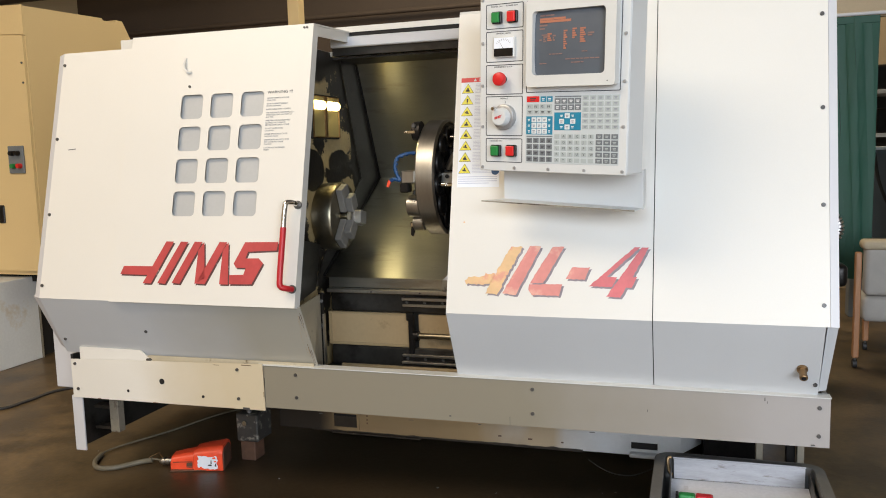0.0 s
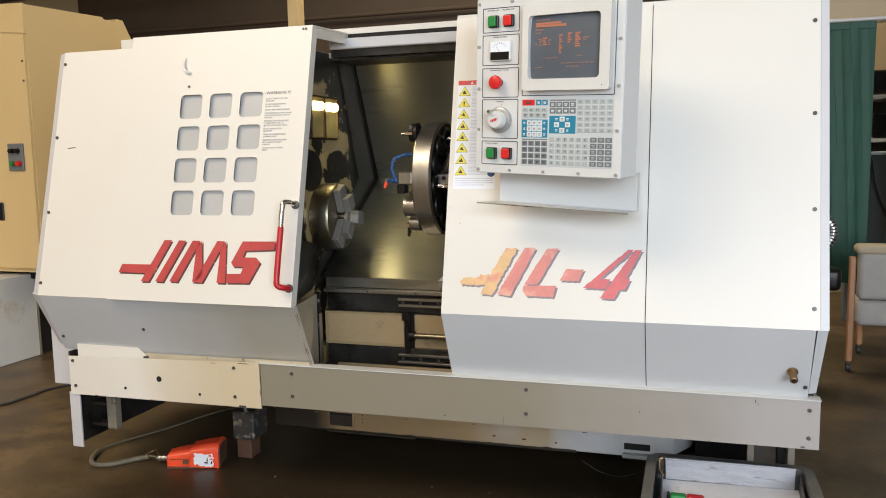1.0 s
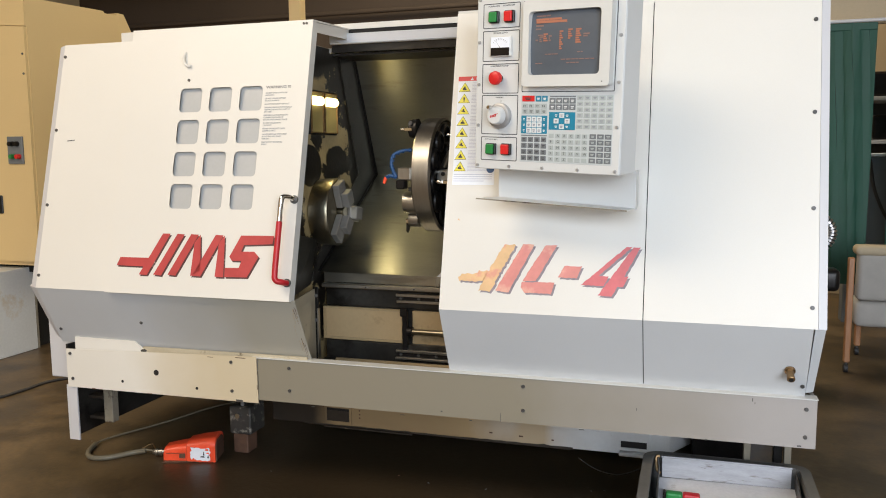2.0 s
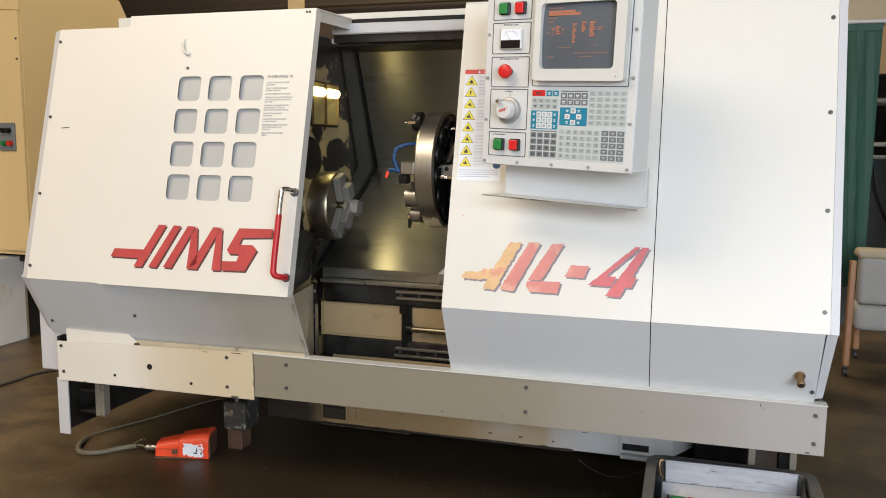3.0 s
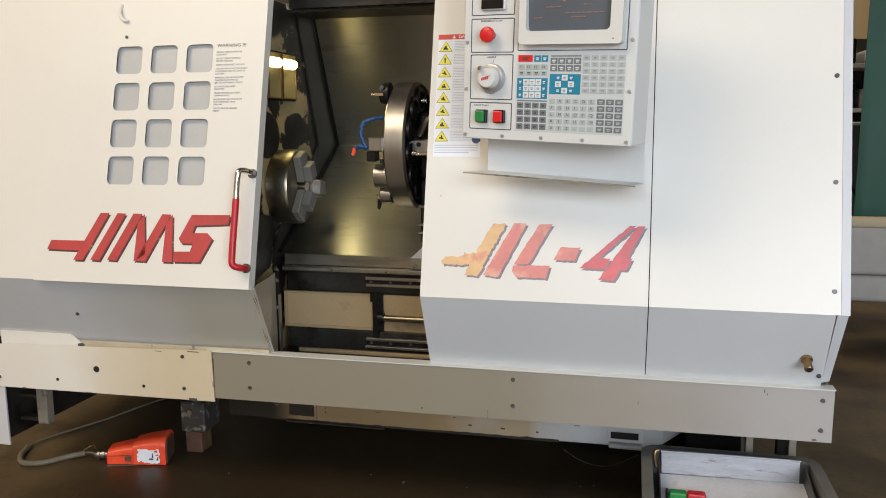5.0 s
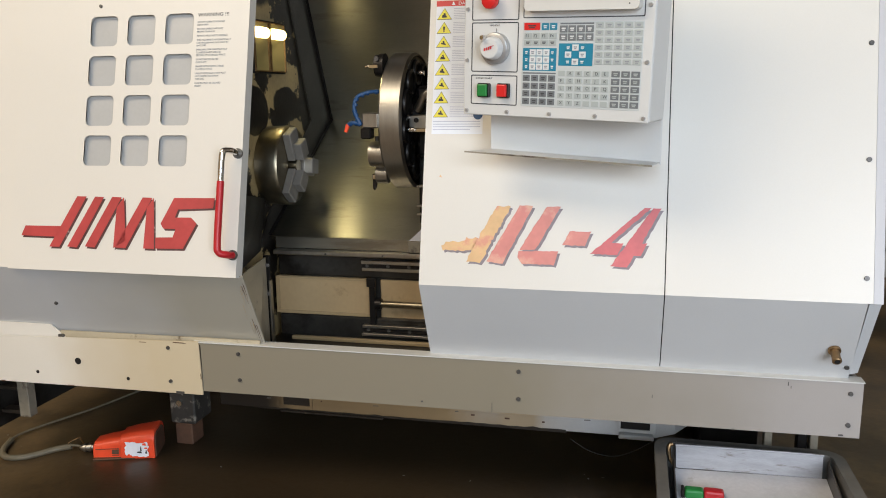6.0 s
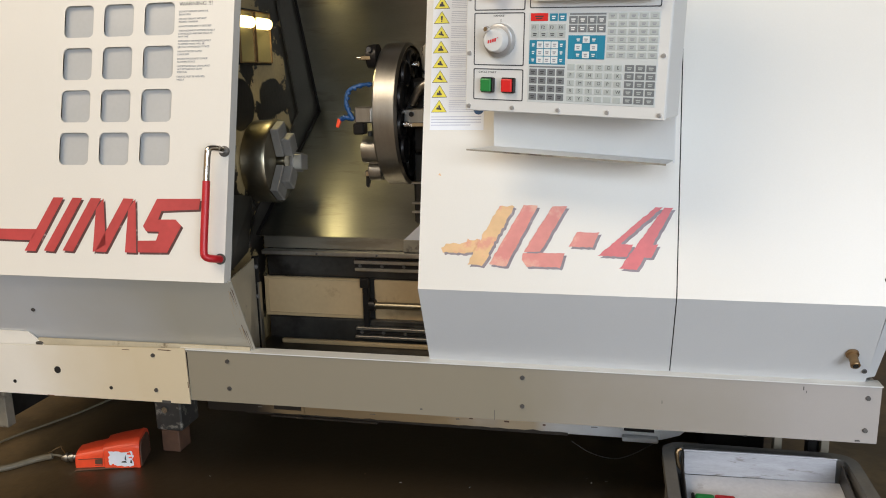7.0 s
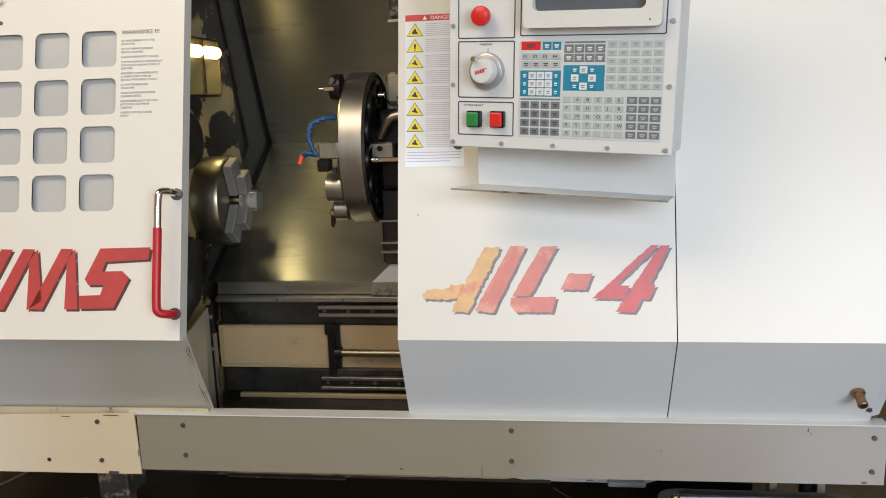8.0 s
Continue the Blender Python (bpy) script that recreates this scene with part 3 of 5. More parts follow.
bm = prism(bmesh.new(), [up(XR + 0.001, TOP, -0.001), up(XR + 0.001, KZ, -0.001), up(XR + 0.026, KZ, -0.006), up(XR + 0.026, TOP, -0.006)], UN * -0.02)
part("corner_trim", bm, PALE, lathe)
bm = prism(bmesh.new(), [low(XR - 0.006, KZ - 0.006, -0.008), low(XR - 0.010, 0.462, -0.008), low(XR + 0.014, 0.462, -0.016), low(XR + 0.026, KZ - 0.004, -0.016)], LN * -0.02)
part("corner_trim", bm, GREY, lathe)
part("side_panel", B((XR + 0.002, 0.19, 0.44), (XR + 0.024, 1.7, 1.745), 0.002), PALE, lathe)
for z in (1.667, 1.370, 1.070, 0.768):
    bolt(lathe, up(0.920, z), UN)
bolt(lathe, low(0.914, 0.494), LN)
# return flanges at the opening
part("opening_edge", sheet(XO, XO + 0.004, [tuple(up(0, TOP, -0.021).yz), tuple(up(0, KZ, -0.021).yz), tuple(low(0, 0.45, -0.021).yz)], 0.05), WHITE, lathe)
bm = lathe_shape(bmesh.new(), [(0.0, 0.010), (0.001, 0.0165), (0.008, 0.0165), (0.010, 0.0118), (0.032, 0.0114), (0.035, 0.0125), (0.043, 0.0125), (0.045, 0.0108)], "Z", (0, 0, 0), 24)
vm = Matrix.Translation(low(0.871, 0.553, 0.0)) @ Vector((0.02, LN.y, LN.z - 0.10)).to_track_quat("Z", "Y").to_matrix().to_4x4()
bmesh.ops.transform(bm, matrix=vm, verts=bm.verts[:])
valve = part("drain_valve", bm, BRASS, lathe, "small brass drain nipple", smooth=True)
bm = lathe_shape(bmesh.new(), [(0.0445, 0.0072), (0.0458, 0.0072)], "Z", (0, 0, 0), 16)
bmesh.ops.transform(bm, matrix=vm, verts=bm.verts[:])
part("bore", bm, HOLE, valve)

# top: header over the opening and roof sheet
part("roof", B((-2.06, 0.62, 1.70), (0.94, 1.62, 1.722), 0.002), WHITE, lathe)
part("left_roof", B((-1.80, 0.20, 1.728), (-1.60, 0.62, 1.772), 0.003), WHITE, lathe)
part("header", prism(bmesh.new(), [(-1.0, 0.60, 1.797), (0.4, 0.60, 1.802), (0.4, 0.60, 1.825), (-1.0, 0.60, 1.822)], (0, 0.02, 0)), WHITE, lathe)
part("header_rail", B((-1.0, 0.575, 1.732), (0.4, 0.598, 1.777), 0.004), PALE, lathe, "pale blue grey rail over the opening")
# Dark strips stand in for the shade above and below the rail.
part("header_gap", B((-1.0, 0.604, 1.772), (0.4, 0.612, 1.803)), HOLE, lathe)
part("header_shade_sheet", B((-1.0, 0.60, 1.70), (0.4, 0.64, 1.732)), DARKIN, lathe)
part("right_roof", sheet(XO, 0.94, [(0.17, 1.757), (0.62, 1.80)], 0.01), WHITE, lathe)

# sliding door
door = part("sliding_door", bmesh.new(), WHITE, lathe, "white sliding door with twelve square window panes")
DX0, DX1, DB, DT, DD = -1.692, XD, 0.700, 1.763, 0.020
dm = on_front(0, KZ, DD)
S = 1 / UT.z


def dz(z):
    """Distance up the leaning front from the kink for a height z."""
    return (z - KZ) * S


WX = [(-1.428, -1.328), (-1.291, -1.191), (-1.154, -1.054)]
WZ = [(1.035, 1.131), (1.162, 1.258), (1.289, 1.385), (1.416, 1.512)]
bm = bmesh.new()
xs = [DX0] + [v for p in WX for v in p] + [DX1]
zs = [dz(DB)] + [dz(v) for p in WZ for v in p] + [dz(DT)]
for i in range(len(xs) - 1):
    for j in range(len(zs) - 1):
        if i % 2 and j % 2:
            ring_frame(bm, dm, [p for p in ((xs[i + 1], zs[j + 1]), (xs[i], zs[j + 1]), (xs[i], zs[j]), (xs[i + 1], zs[j])) for _ in range(5)],
                       rounded(xs[i], zs[j], xs[i + 1], zs[j + 1], 0.016), -0.004)
        else:
            plate(bm, dm, [(xs[i], zs[j]), (xs[i + 1], zs[j]), (xs[i + 1], zs[j + 1]), (xs[i], zs[j + 1])], -0.004)
bmesh.ops.remove_doubles(bm, verts=bm.verts[:], dist=0.0004)
dead = [f for f in bm.faces if f.calc_area() < 1e-9]
bmesh.ops.delete(bm, geom=dead, context="FACES")
bm.to_mesh(door.data)
bm.free()
door.data.materials.clear()
door.data.materials.append(WHITE)
for x0, x1 in WX:
    for z0, z1 in WZ:
        bm = plate(bmesh.new(), dm, rounded(x0 - 0.012, dz(z0) - 0.012, x1 + 0.012, dz(z1) + 0.012, 0.01), -0.004, -0.016)
        part("window_pane", bm, PANE, door, "milky grey scratched plastic window pane")
# folded edges of the door
bm = plate(bmesh.new(), dm, [(DX1 - 0.004, dz(DB)), (DX1, dz(DB)), (DX1, dz(DT)), (DX1 - 0.004, dz(DT))], -0.037, -0.004)
part("folded_edge", bm, WHITE, door)
part("folded_edge", plate(bmesh.new(), dm, [(DX0, dz(DB)), (DX0 + 0.004, dz(DB)), (DX0 + 0.004, dz(DT)), (DX0, dz(DT))], -0.018, -0.004), WHITE, door)
bm = prism(bmesh.new(), [up(DX0, DT, DD), up(DX1, DT, DD), (DX1 - 0.05, 0.60, 1.80), (DX0, 0.60, 1.80)], (0, 0, -0.006))
part("top_return", bm, WHITE, door)
bm = prism(bmesh.new(), [up(DX1 - 0.004, DT - 0.006, DD - 0.004), (DX1 - 0.054, 0.60, 1.794), (DX1 - 0.054, 0.60, 1.752), up(DX1 - 0.004, DT - 0.045, DD - 0.004)], (-0.004, 0, 0))
part("top_side", bm, WHITE, door)
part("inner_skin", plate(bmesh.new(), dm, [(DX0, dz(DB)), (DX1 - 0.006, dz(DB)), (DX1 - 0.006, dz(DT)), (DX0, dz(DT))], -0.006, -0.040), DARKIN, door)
for x, z in ((-0.90, 1.757), (-0.888, 1.757)):
    bolt(door, up(x, z - 0.008, DD), UN, 0.005)
bolt(door, up(-1.395, 1.545, DD), UN, 0.006)
# lock lug
bm = tube(bmesh.new(), [up(-1.424, 1.660, DD), up(-1.424, 1.635, DD + 0.010), up(-1.416, 1.612, DD + 0.014), up(-1.402, 1.600, DD + 0.010), up(-1.392, 1.604, DD + 0.004)], 0.0062)
part("latch_hook", bm, WHITE, door, "white painted latch hook", smooth=True)
# handle: chrome bar, its lower two thirds sleeved in red
h0, h1 = 1.075, 0.768
HX = -0.902
part("door_handle", tube(bmesh.new(), [up(HX + 0.026, h0, DD), up(HX + 0.022, h0 + 0.004, DD + 0.03), up(HX + 0.004, h0, DD + 0.05), up(HX, h0 - 0.03, DD + 0.052), up(HX, 0.97, DD + 0.052)], 0.0098, 14), CHROME, door, "chrome grab handle", smooth=True)
part("handle_sleeve", tube(bmesh.new(), [up(HX, 0.985, DD + 0.052), up(HX, 0.93, DD + 0.052), up(HX, h1 + 0.035, DD + 0.052), up(HX + 0.004, h1 + 0.006, DD + 0.048), up(HX + 0.022, h1, DD + 0.03), up(HX + 0.028, h1, DD)], 0.0112, 14), RED, door, "red plastic sleeve", smooth=True)
for z in (h0, h1):
    part("handle_foot", R(up(HX + 0.027, z, DD), up(HX + 0.027, z, DD + 0.006), 0.016), BOLT, door)

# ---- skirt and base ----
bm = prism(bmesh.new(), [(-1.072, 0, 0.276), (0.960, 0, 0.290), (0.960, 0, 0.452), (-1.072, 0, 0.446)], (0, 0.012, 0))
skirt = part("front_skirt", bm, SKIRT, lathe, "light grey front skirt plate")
part("skirt_ledge", prism(bmesh.new(), [(-1.10, -0.004, 0.447), (0.962, -0.004, 0.453), (0.962, 0.045, 0.453), (-1.10, 0.045, 0.447)], (0, 0, 0.003)), PENDANT, lathe)
part("skirt_end", B((0.948, 0.012, 0.291), (0.960, 0.12, 0.448), 0.001), SKIRT, lathe)
for x, z in ((-0.934, 0.416), (-0.934, 0.325), (0, 0.420), (0, 0.331), (0.928, 0.420), (0.928, 0.327)):
    bolt(skirt, (x, 0, z), (0, -1, 0))
cover = part("cover_plate", prism(bmesh.new(), [(-2.006, -0.006, 0.256), (-1.072, -0.006, 0.264), (-1.076, -0.006, 0.452), (-2.006, -0.006, 0.424)], (0, 0.005, 0)), CREAM, lathe, "cream painted cover plate with screw holes")
cover.data.materials.clear()
cover.data.materials.append(COVER)
for x, z in ((-1.985, 0.405), (-1.978, 0.295), (-1.19, 0.424), (-1.19, 0.305)):
    bolt(cover, (x, -0.006, z), (0, -1, 0))
for x, z, r in ((-1.549, 0.353, 0.012), (-1.72, 0.302, 0.006), (-1.355, 0.302, 0.006)):
    part("screw_hole", R((x, -0.0075, z), (x, -0.004, z), r), HOLE, cover)
part("nameplate", B((-1.172, -0.0085, 0.262), (-1.142, -0.006, 0.271)), BOLT, cover)
bm = prism(bmesh.new(), [(-1.97, 0.010, 0.42), (-1.60, 0.010, 0.43), (-1.66, 0.010, 0.475), (-1.97, 0.010, 0.475)], (0, 0.006, 0))
part("splash_lip", bm, WHITE, lathe)
part("lip_strip", prism(bmesh.new(), [(-1.66, 0.012, 0.42), (-0.86, 0.012, 0.44), (-0.86, 0.012, 0.462), (-1.62, 0.012, 0.455)], (0, 0.006, 0)), CHEEK, lathe)
part("pivot_knob", lathe_shape(bmesh.new(), [(0.0, 0.008), (0.004, 0.018), (0.016, 0.018), (0.02, 0.012)], "Z", (-1.62, 0.022, 0.424), 16), CHIPPED, lathe)
part("end_leg", B((-2.022, 0.0, 0.016), (-1.968, 0.008, 0.262), 0.001), PALE, lathe, "chipped pale sheet metal leg")
part("end_leg_side", B((-2.022, 0.010, 0.02), (-2.012, 1.55, 0.44), 0.001), DARKIN, lathe)
part("leg_bracket", B((-1.918, 0.10, 0.07), (-1.872, 0.14, 0.44), 0.002), POST, lathe)
for z in (0.075, 0.17):
    part("bracket_rung", B((-2.01, 0.11, z), (-1.919, 0.16, z + 0.014), 0.002), OILY, lathe)
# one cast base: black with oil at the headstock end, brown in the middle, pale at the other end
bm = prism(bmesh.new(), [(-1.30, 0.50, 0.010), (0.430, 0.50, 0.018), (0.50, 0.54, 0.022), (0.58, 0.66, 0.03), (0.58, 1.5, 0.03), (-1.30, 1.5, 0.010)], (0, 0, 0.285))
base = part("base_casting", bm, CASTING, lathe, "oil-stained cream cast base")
rnd = random.Random(11)
drip = [(-1.13 + 1.24 * k / 40, 0.4965, 0.013 + 0.008 * k / 40 + abs(rnd.gauss(0, 0.0015))) for k in range(41)]
part("oil_stain", prism(bmesh.new(), [(0.11, 0.4965, 0.011), (-1.13, 0.4965, 0.008)] + drip, (0, 0.002, 0)), OILY, base)
part("base_foot", B((-1.03, 0.485, 0.004), (-0.60, 0.52, 0.012), 0.002), OILY, base)
part("base_foot", B((0.300, 0.470, 0.016), (0.424, 0.505, 0.032), 0.004), CASTING, base)
for x0, x1, z0, z1 in ((-1.018, -0.905, 0.034, 0.096), (0.306, 0.410, 0.047, 0.114)):
    # Flat plates in two tones imitate lit and shaded parts of a recess.
    zm = z0 + (z1 - z0) * (0.40 if x0 > 0 else 0.80)
    part("fork_pocket", B((x0, 0.494, z0), (x1, 0.499, zm)), HOLE if x0 > 0 else OILY, base)
    part("pocket_shading", B((x0, 0.4945, zm), (x1, 0.499, z1)), CASTING if x0 > 0 else HOLE, base)
    bm = ring_frame(bmesh.new(), Matrix(((1, 0, 0, 0), (0, 0, -1, 0.499), (0, 1, 0, 0), (0, 0, 0, 1))), [(x1 + .01, z1 + .01), (x0 - .01, z1 + .01), (x0 - .01, z0 - .01), (x1 + .01, z0 - .01)], [(x1, z1), (x0, z1), (x0, z0), (x1, z0)], 0.008)
    part("pocket_frame", bm, CASTING, base)
for x, z, w in ((-0.86, 0.088, 0.006), (-0.86, 0.070, 0.006), (-0.86, 0.054, 0.006), (-0.27, 0.142, 0.012), (-0.19, 0.144, 0.02), (-0.25, 0.048, 0.014), (-0.12, 0.045, 0.018), (0.02, 0.042, 0.01), (-1.04, 0.092, 0.006)):
    part("paint_chip", B((x, 0.4975, z), (x + w, 0.499, z + 0.006)), RUST, base)
part("base_right", B((0.585, 0.55, -0.09), (0.785, 1.5, 0.42), 0.004), BLACK, lathe)
# levelling feet: block, plate and rusty pad
for x, y in ((-1.40, 0.42), (0.36, 0.9), (-1.40, 1.3), (0.36, 1.3)):
    ft = part("levelling_foot", B((x - 0.055, y - 0.05, -0.03), (x + 0.055, y + 0.08, 0.10), 0.006), CHIPPED, lathe, "chipped black cast levelling foot on a rusty pad")
    part("jack_bolt", R((x, y - 0.02, 0.10), (x, y - 0.02, 0.15), 0.012, None, 6), BOLT, ft)
    part("bolt_head", R((x - 0.005, y - 0.05, 0.06), (x - 0.005, y - 0.062, 0.06), 0.013, None, 6), CHROME, ft)
    part("pad", B((x - 0.04, y - 0.045, FZ), (x + 0.035, y + 0.04, -0.03), 0.004), RUST, ft)
for x in (0.776, 0.914):
    part("rear_leg", B((x - 0.012, 0.30, FZ), (x + 0.012, 0.34, 0.44), 0.002), POST, lathe)
part("rear_brace", B((0.868, 0.32, FZ), (0.898, 0.36, 0.44), 0.002), BLACK, lathe)
part("back_panel", B((-2.08, 1.62, FZ), (0.96, 1.64, 1.72)), PALE, lathe)


def streak(parent, m, pts, mat, lift=0.0006):
    return part("stain_streak", plate(bmesh.new(), m, pts, 0.0004, lift), mat, parent)


lm = Matrix((Vector((1, 0, 0)), Vector((0, LN.z, -LN.y)), LN)).transposed().to_4x4()
lm.translation = low(0, KZ, 0)
sm = Matrix(((1, 0, 0, 0), (0, 0, -1, 0), (0, 1, 0, 0), (0, 0, 0, 1)))
LWL = (KZ - 0.449) * math.sqrt(1 + LW * LW)
sg = (lm.to_3x3() @ Vector((0, 1, 0))).z
rs = random.Random(11)
for k in range(16):
    x = -0.856 - abs(rs.gauss(0, 0.018))
    a, l = rs.uniform(0.02, LWL - 0.08), rs.uniform(0.02, 0.09)
    w = rs.uniform(0.0006, 0.0018)
    y0, y1 = (-a, -a - l) if sg > 0 else (a, a + l)
    streak(lathe, lm, [(x, y0), (x + w, y0), (x + w * 0.5 + rs.uniform(-0.004, 0.004), y1)], RUST if k % 2 else GRIME)
for x, z, l, w in ((-0.083, 0.298, 0.032, 0.0016), (0.764, 0.438, 0.012, 0.003), (0.772, 0.428, 0.008, 0.002), (0.395, 0.372, 0.01, 0.002), (-0.31, 0.30, 0.006, 0.008), (0.905, 0.296, 0.006, 0.014), (0.62, 0.288, 0.005, 0.010), (-0.84, 0.27, 0.004, 0.016), (-0.20, 0.276, 0.004, 0.012), (0.20, 0.281, 0.004, 0.02), (-0.47, 0.272, 0.003, 0.02)):
    streak(skirt, sm, [(x, z - l / 2), (x + w, z - l / 2 + 0.001), (x + w * 0.8, z + l / 2), (x, z + l / 2 - 0.001)], BOLT)
for x, z, l, w in ((-1.17, 0.444, 0.003, 0.05), (-1.30, 0.438, 0.002, 0.03), (-1.076, 0.33, 0.02, 0.003), (-1.60, 0.26, 0.003, 0.03), (-1.88, 0.258, 0.004, 0.02)):
    part("stain_streak", plate(bmesh.new(), sm, [(x, z - l / 2), (x + w, z - l / 2), (x + w * 0.8, z + l / 2), (x, z + l / 2)], 0.0004, 0.0064), RUST, cover)

# ---- the cutting chamber ----
XW = -1.02
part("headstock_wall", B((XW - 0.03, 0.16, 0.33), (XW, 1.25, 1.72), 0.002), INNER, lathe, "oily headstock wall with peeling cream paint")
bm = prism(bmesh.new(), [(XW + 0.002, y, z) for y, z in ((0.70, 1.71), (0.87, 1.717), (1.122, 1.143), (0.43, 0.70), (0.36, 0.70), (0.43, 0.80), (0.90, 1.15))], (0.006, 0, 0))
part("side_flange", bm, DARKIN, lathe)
grain(part("back_sheet", sheet(XW + 0.008, 0.60, [(0.845, 1.74), (1.125, 1.143)], 0.004), BRUSHED, lathe, "brushed stainless back sheet"))
grain(part("way_cover", sheet(XW + 0.008, 0.60, [(1.125, 1.143), (0.435, 0.735)], 0.004), BRUSHED, lathe, "brushed stainless sloping way cover"))
part("seam_strip", sheet(XW + 0.009, XW + 0.020, [(0.868, 1.69), (1.117, 1.147)], 0.003), BLACK, lathe)
part("seam_strip", sheet(XW + 0.009, XW + 0.022, [(1.118, 1.147), (0.43, 0.742)], 0.003), BLACK, lathe)
part("cover_lip", B((XW + 0.04, 0.425, 0.692), (0.60, 0.433, 0.735), 0.001), STEEL, lathe)
part("lip_rail", B((XW + 0.04, 0.395, 0.672), (0.60, 0.43, 0.690), 0.003), TURN, lathe)
for x in (-0.77, -0.55, -0.33):
    bolt(lathe, (x, 0.395, 0.680), (0, -1, 0), 0.004)
part("lip_block", B((-0.456, 0.40, 0.693), (-0.20, 0.52, 0.736), 0.002), POST, lathe, "scratched pale guard block")
part("lip_cap", prism(bmesh.new(), [(-0.452, 0.402, 0.737), (-0.20, 0.402, 0.737), (-0.20, 0.402, 0.79), (-0.395, 0.402, 0.79)], (0, 0.11, 0)), PALE, lathe, "pale bevelled guard cap")
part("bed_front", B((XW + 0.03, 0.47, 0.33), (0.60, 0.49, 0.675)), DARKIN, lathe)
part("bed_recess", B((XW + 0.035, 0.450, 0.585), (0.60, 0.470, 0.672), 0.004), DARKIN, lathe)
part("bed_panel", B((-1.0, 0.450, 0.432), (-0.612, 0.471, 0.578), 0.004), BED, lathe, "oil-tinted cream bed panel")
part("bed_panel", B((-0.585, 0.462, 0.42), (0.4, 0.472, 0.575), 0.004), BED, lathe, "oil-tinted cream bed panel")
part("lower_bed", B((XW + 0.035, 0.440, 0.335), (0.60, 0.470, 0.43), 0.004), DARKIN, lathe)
for lo, hi in (((-1.0, 0.446, 0.432), (-0.612, 0.450, 0.444)), ((-1.0, 0.446, 0.444), (-0.985, 0.450, 0.578)), ((-0.985, 0.446, 0.570), (-0.612, 0.450, 0.578))):
    part("panel_rim", B(lo, hi, 0.001), OILED, lathe)
part("rail_bracket", B((-0.618, 0.425, 0.395), (-0.596, 0.450, 0.585), 0.003), BLACK, lathe)
part("bracket_cap", B((-0.624, 0.415, 0.555), (-0.590, 0.425, 0.590), 0.003), BLACK, lathe)
part("lead_rod", R((-0.60, 0.44, 0.487), (0.45, 0.44, 0.487), 0.0125), CHUCK, lathe, smooth=True)
part("rod_collar", R((-0.597, 0.44, 0.487), (-0.575, 0.44, 0.487), 0.021), BLACK, lathe, smooth=True)
for z0, z1, y in ((0.640, 0.655, 0.425), (0.612, 0.624, 0.432), (0.398, 0.410, 0.415), (0.370, 0.381, 0.405)):
    part("way_rail", B((-0.645, y, z0), (0.45, y + 0.02, z1), 0.002), TURN, lathe, "bright machined way rail")
for z, y in ((0.632, 0.438), (0.389, 0.428)):
    part("way_bed", B((-0.645, y, z - 0.012), (0.45, y + 0.02, z + 0.010)), BLACK, lathe)
    for x in (-0.625, -0.545, -0.465, -0.385):
        bolt(lathe, (x, y, z), (0, -1, 0), 0.007)
part("drip_tray", sheet(XW + 0.035, 0.60, [(0.45, 0.352), (0.06, 0.318)], 0.006), DARKIN, lathe)
part("oil_ledge", B((XW + 0.10, 0.388, 0.345), (0.60, 0.405, 0.362), 0.004), OILED, lathe, "oily yellowed ledge")
part("tray_step", B((XW + 0.05, 0.20, 0.322), (0.60, 0.215, 0.352), 0.003), STEEL, lathe)
# left inner cheek of the opening
bm = prism(bmesh.new(), [(-0.866, -0.085, 0.700), (-0.957, 0.285, 0.684), (-0.957, 0.285, 0.33), (-0.866, 0.036, 0.446)], (-0.005, 0, 0))
part("inner_cheek", bm, CHEEK, lathe, "scratched and stained cream cheek plate")
part("cheek_strip", B((-0.968, 0.286, 0.325), (-0.945, 0.298, 0.69), 0.002), BLACK, lathe)
part("cheek_edge", B((-0.948, 0.280, 0.33), (-0.942, 0.300, 0.60), 0.001), TURN, lathe)
for z in (0.655, 0.55):
    bolt(lathe, (-0.951, 0.284, z), (0.3, -1, 0), 0.008)
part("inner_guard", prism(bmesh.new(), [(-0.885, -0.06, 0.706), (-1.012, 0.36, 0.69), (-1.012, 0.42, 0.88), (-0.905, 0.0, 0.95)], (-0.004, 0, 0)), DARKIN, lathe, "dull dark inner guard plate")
# Dark liner added under the roof sheet in place of shade.
part("chamber_top_shade", B((-1.05, 0.642, 1.690), (0.60, 1.2, 1.698)), DARKIN, lathe)
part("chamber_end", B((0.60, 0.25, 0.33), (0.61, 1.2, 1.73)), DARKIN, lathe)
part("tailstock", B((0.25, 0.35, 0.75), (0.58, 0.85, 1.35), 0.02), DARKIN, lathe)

# work lamp in the headstock wall: two panes over a tube
wl = part("work_lamp", B((XW, 0.385, 1.335), (XW + 0.012, 0.655, 1.525), 0.002), BLACK, lathe, "two-pane work lamp glowing yellow")
